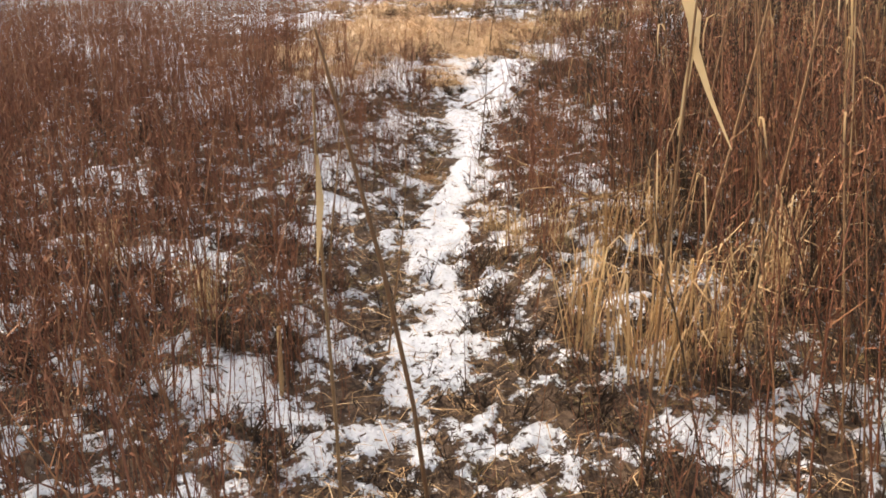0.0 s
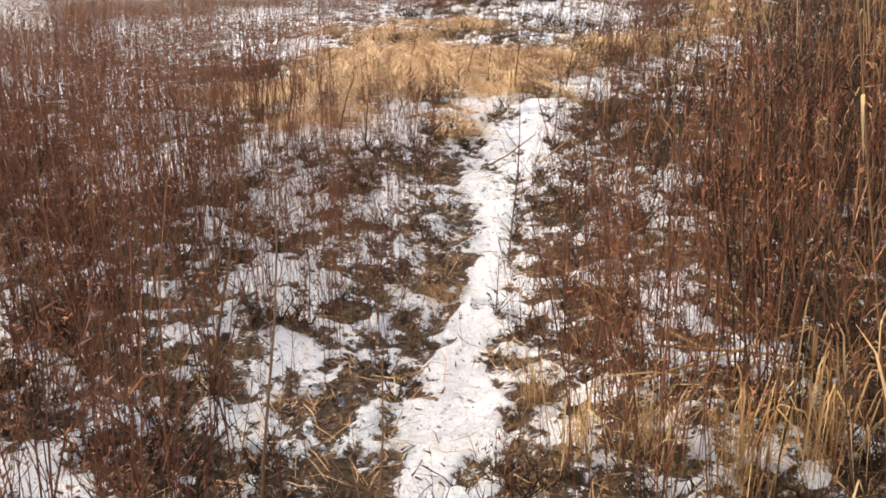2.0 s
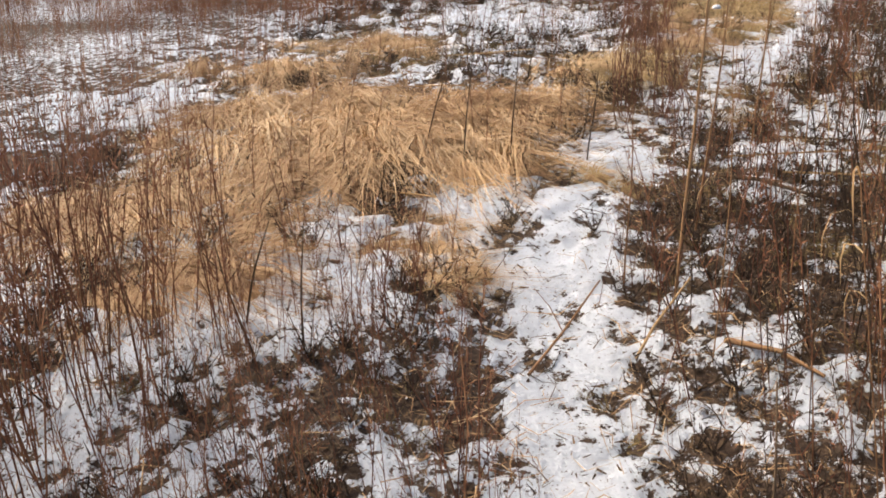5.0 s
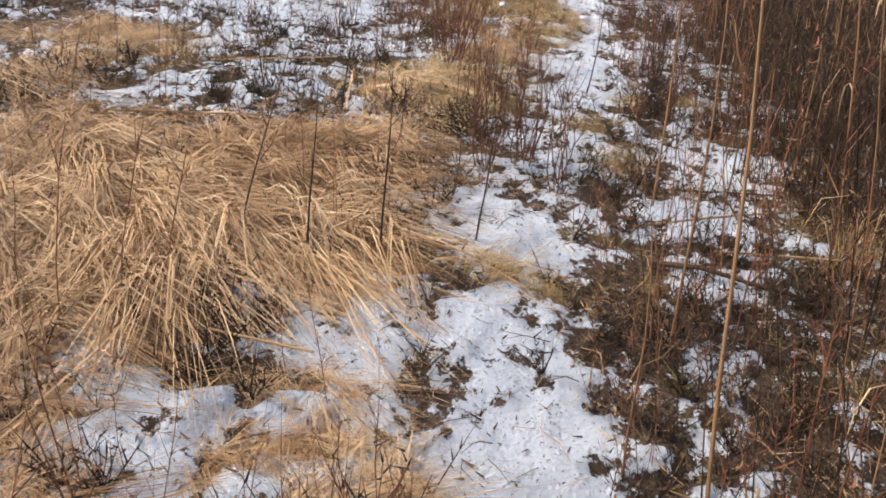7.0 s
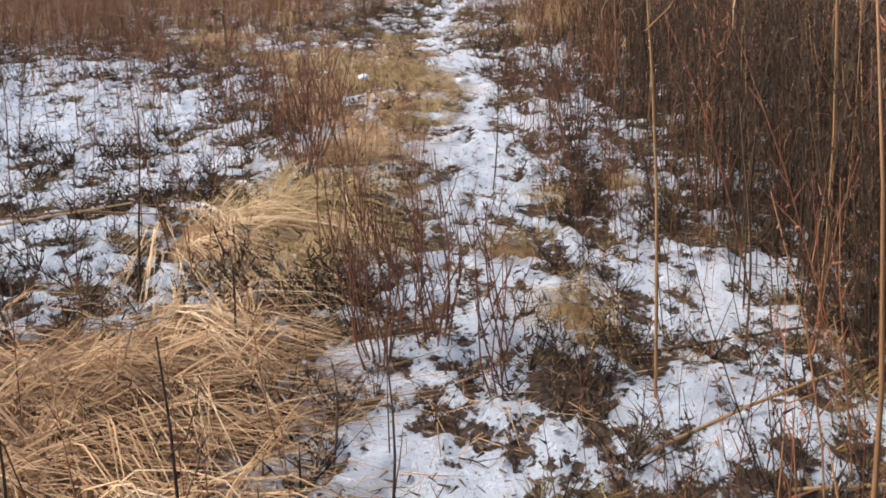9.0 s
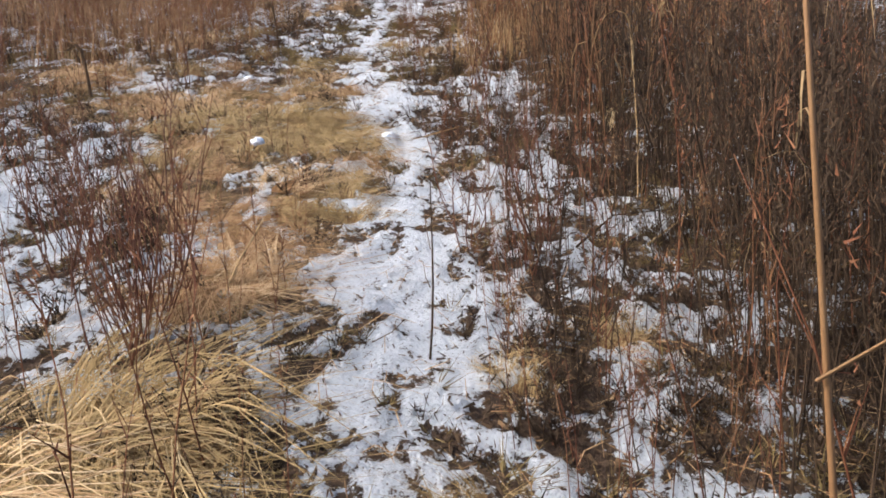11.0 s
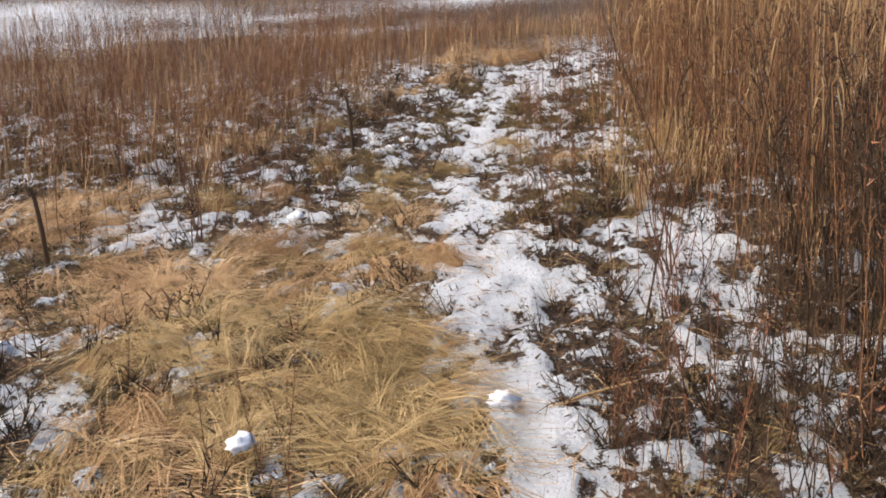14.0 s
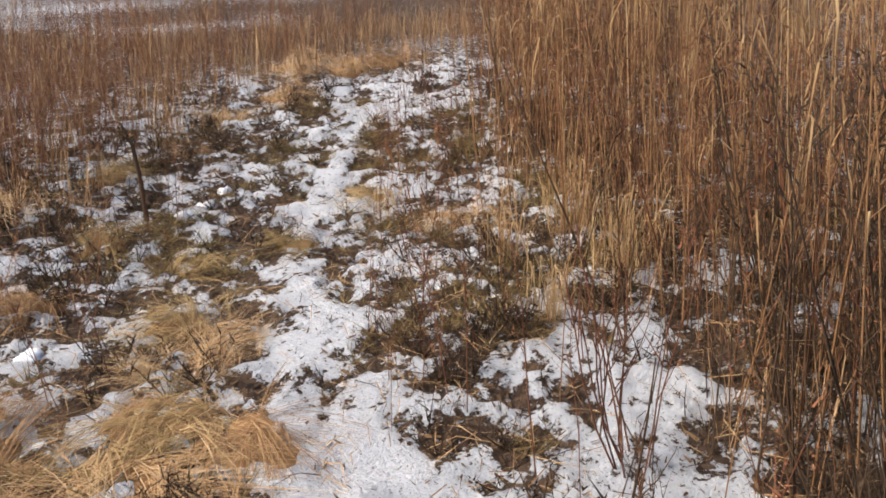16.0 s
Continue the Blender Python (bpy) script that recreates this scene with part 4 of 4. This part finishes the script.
# ---- far field: tufts of grass and weeds up to the distance ----
far_tufts = []
for _ in range(6):
    b = []
    for k in range(9):
        a, o, hh = shape_r.uniform(0, 6.28), shape_r.uniform(.05, .7), .6 * shape_r.uniform(.4, 1.1)
        d, p = np.array([math.cos(a), math.sin(a), 0]), np.append(shape_r.normal(0, .08, 2), 0)
        b.append(ribbon([p, p + d * o * hh * .4 + (0, 0, hh * .8), p + d * o * hh + (0, 0, hh * shape_r.uniform(.6, 1.1))], [.006, .005, .001], np.array([-d[1], d[0], .1])))
    far_tufts.append(join(b))



def far_density(x, y):
    return smooth(.40, .62, fbm(x, y * 2.2, .22, 3)) + .12


fx, fy = sown(far_density, 9000, -26, 26, 16.5, 60, 1.1)
hide = (np.abs(fx - trail(fy)) > .5)
fx, fy = fx[hide], fy[hide]
one = np.ones(len(fx))
tagged(scatter("far_grass", far_tufts, fx, fy, height(fx, fy) - .02, one * rng.uniform(.5, 1.3, len(fx)), rng.uniform(0, 6.28, len(fx)), .05 * one, .15 * one, M_GRASS),
       "tan dead grass across the snowy field beyond", "grass", kind="stuff")
lx2, ly2 = sown(lambda x, y: smooth(.4, .6, fbm(x, y, .5, 3)) + .15, 8500, -18, -4.2, 3, 20, 1.1)
one = np.ones(len(lx2))
tagged(scatter("side_grass", far_tufts, lx2, ly2, height(lx2, ly2) - .02, one * rng.uniform(.4, .9, len(lx2)), rng.uniform(0, 6.28, len(lx2)), .05 * one, .15 * one, M_SEED),
       "brown withered weeds in the open snowy field", "weeds", kind="stuff")


# ---- tan grass among the weeds past the mats, and at the foot of the reeds ----
def wall_density(x, y):
    u = x - trail(y)
    left = smooth(-1.0, -1.8, u) * smooth(13.3, 14.1, y) * smooth(19, 17, y)
    end = smooth(16.0, 16.8, y - .25 * x) * smooth(20, 18, y) * smooth(2.5, 1, u)
    foot = .5 * smooth(.9, 1.3, u) * smooth(2.4, 1.8, u) * smooth(10.8, 12, y) * smooth(17, 16, y)
    return np.maximum(np.maximum(left, end), foot)


vx, vy = sown(wall_density, 4200, -5, 5, 10.5, 20, 1.0)
one = np.ones(len(vx))
tagged(scatter("standing_grass", far_tufts, vx, vy, height(vx, vy) - .015, one * rng.uniform(.3, .72, len(vx)), rng.uniform(0, 6.28, len(vx)), .08 * one, LEAN * .8 * one, M_GRASS),
       "tan dead grass standing thick among the weeds", "grass", kind="stuff")


# ---- lumps of snow and fallen branches ----
M_SNOW, sn_n, sn_l, sn_b = material("snow_lump", 0.85, 0.2)
sn_tc = sn_n.new("ShaderNodeTexCoord")
sn_r = ramp(sn_n, [(0.3, (0.62, 0.60, 0.59)), (0.45, (0.80, 0.845, 0.90)), (0.7, (0.85, 0.90, 0.96))])
sn_l.new(noise_tex(sn_n, sn_l, sn_tc.outputs["Object"], 40, 5.0).outputs["Fac"], sn_r.inputs[0])
sn_l.new(sn_r.outputs[0], sn_b.inputs["Base Color"])


def snow_lump(x, y, up, size):
    bm = bmesh.new()
    bmesh.ops.create_icosphere(bm, subdivisions=3, radius=1)
    for v in bm.verts:
        k = .8 + .3 * noise.noise(v.co * 1.6 + Vector((x * 7, y * 7, 0))) + .35 * noise.noise(v.co * 3.5 + Vector((x, y, 3))) + .3 * noise.noise(v.co * 8)
        v.co = Vector((v.co.x * k * size, v.co.y * k * size * .85, max(v.co.z, -.5) * k * size * .62 - size * .05))
    me = bpy.data.meshes.new("snow_lump")
    bm.to_mesh(me)
    bm.free()
    me.polygons.foreach_set("use_smooth", np.ones(len(me.polygons), bool))
    me.materials.append(M_SNOW)
    ob = tagged(new("snow_lump", me), "small rounded lump of white snow on dead grass", "snow", "lumps of snow")
    ob.location = (x, y, float(height(np.array([x]), np.array([y]))[0]) + up)


for x, y, up, size in [(-.6, 11.22, .085, .045), (.5, 14.32, .0, .06), (.63, 14.42, .0, .065), (-.2, 13.22, .0, .055), (.08, 11.42, .0, .05), (.17, 11.27, -.005, .055), (-1.4, 12.15, .0, .06), (.77, 14.6, .0, .05)]:
    snow_lump(x, y, up, size)


def branch(pts, r, tone, label):
    root = tagged(new("fallen_branch"), label, "branch", "fallen branches")
    z0 = [float(height(np.array([p[0]]), np.array([p[1]]))[0]) + p[2] for p in pts]
    root.location = (pts[0][0], pts[0][1], z0[0])
    line = [np.array([p[0] - pts[0][0], p[1] - pts[0][1], z - z0[0]]) for p, z in zip(pts, z0)]
    part("limb", mesh("limb", *tube(line, np.linspace(r, r * .55, len(pts)), 7), tone), root)
    mid, end = line[len(line) // 2], line[-1] - line[0]
    side = np.array([-end[1], end[0], 0]) * .35
    part("twig", mesh("limb_twig", *tube([mid, mid + side * .5 + end * .12 + (0, 0, .03), mid + side + end * .2 + (0, 0, .05)], [r * .4, r * .3, r * .15], 5), tone), root)


DARKWOOD, STRAWWOOD = "dark bare fallen branch lying on patchy snow", "thick brown broken stalk lying against snow"
for pts, r, tone, label in [([(-1.12, 7.0, .02), (-.95, 6.93, .03), (-.8, 6.84, .03), (-.6, 6.76, .02)], .011, M_DARK, DARKWOOD), ([(-1.88, 5.52, .01), (-1.78, 5.75, .05), (-1.66, 5.98, .12)], .006, M_REED, STRAWWOOD),
                            ([(-.8, 7.72, .02), (-.3, 7.66, .03), (.05, 7.62, .03)], .006, M_DARK, DARKWOOD), ([(-1.25, 5.7, .02), (-1.1, 5.62, .03), (-1.0, 5.5, .02)], .011, M_REED, STRAWWOOD),
                            ([(.3, 9.6, .02), (.6, 9.75, .04), (.95, 9.72, .03)], .005, M_DARK, DARKWOOD), ([(-2.9, 9.35, .03), (-2.4, 9.25, .04), (-2.0, 9.1, .03)], .006, M_REED, STRAWWOOD)]:
    branch(pts, r, tone, label)


# ---- withered flower heads on thick stems ----
for x, y, h in [(.33, 14.3, .42), (-1.33, 12.9, .36)]:
    head = tagged(new("withered_flower"), "thick dark withered stem with a drooping seed head", "plant", "withered flowers")
    head.matrix_basis = Matrix.Translation((x, y, float(height(np.array([x]), np.array([y]))[0]) - .01))
    part("stem", mesh("flower_stem", *tube([(0, 0, 0), (.005, .04, h * .5), (.0, .08, h * .9), (-.03, .09, h)], [.012, .011, .009, .006], 6), M_DARK), head)
    fl = []
    for _ in range(26):
        c = np.array([-.03, .09, h]) + shape_r.normal(0, .022, 3)
        w = shape_r.normal(0, 1, 3)
        fl.append(ribbon([c, c + shape_r.normal(0, .015, 3), c + np.array([-.02, 0, -.02]) + shape_r.normal(0, .015, 3)], [.004, .012, .003], w / np.linalg.norm(w)))
    tagged(part("seed_head", mesh("flower_head", *join(fl), M_LITTER), head, "brown crumpled seed head"), kind="stuff")
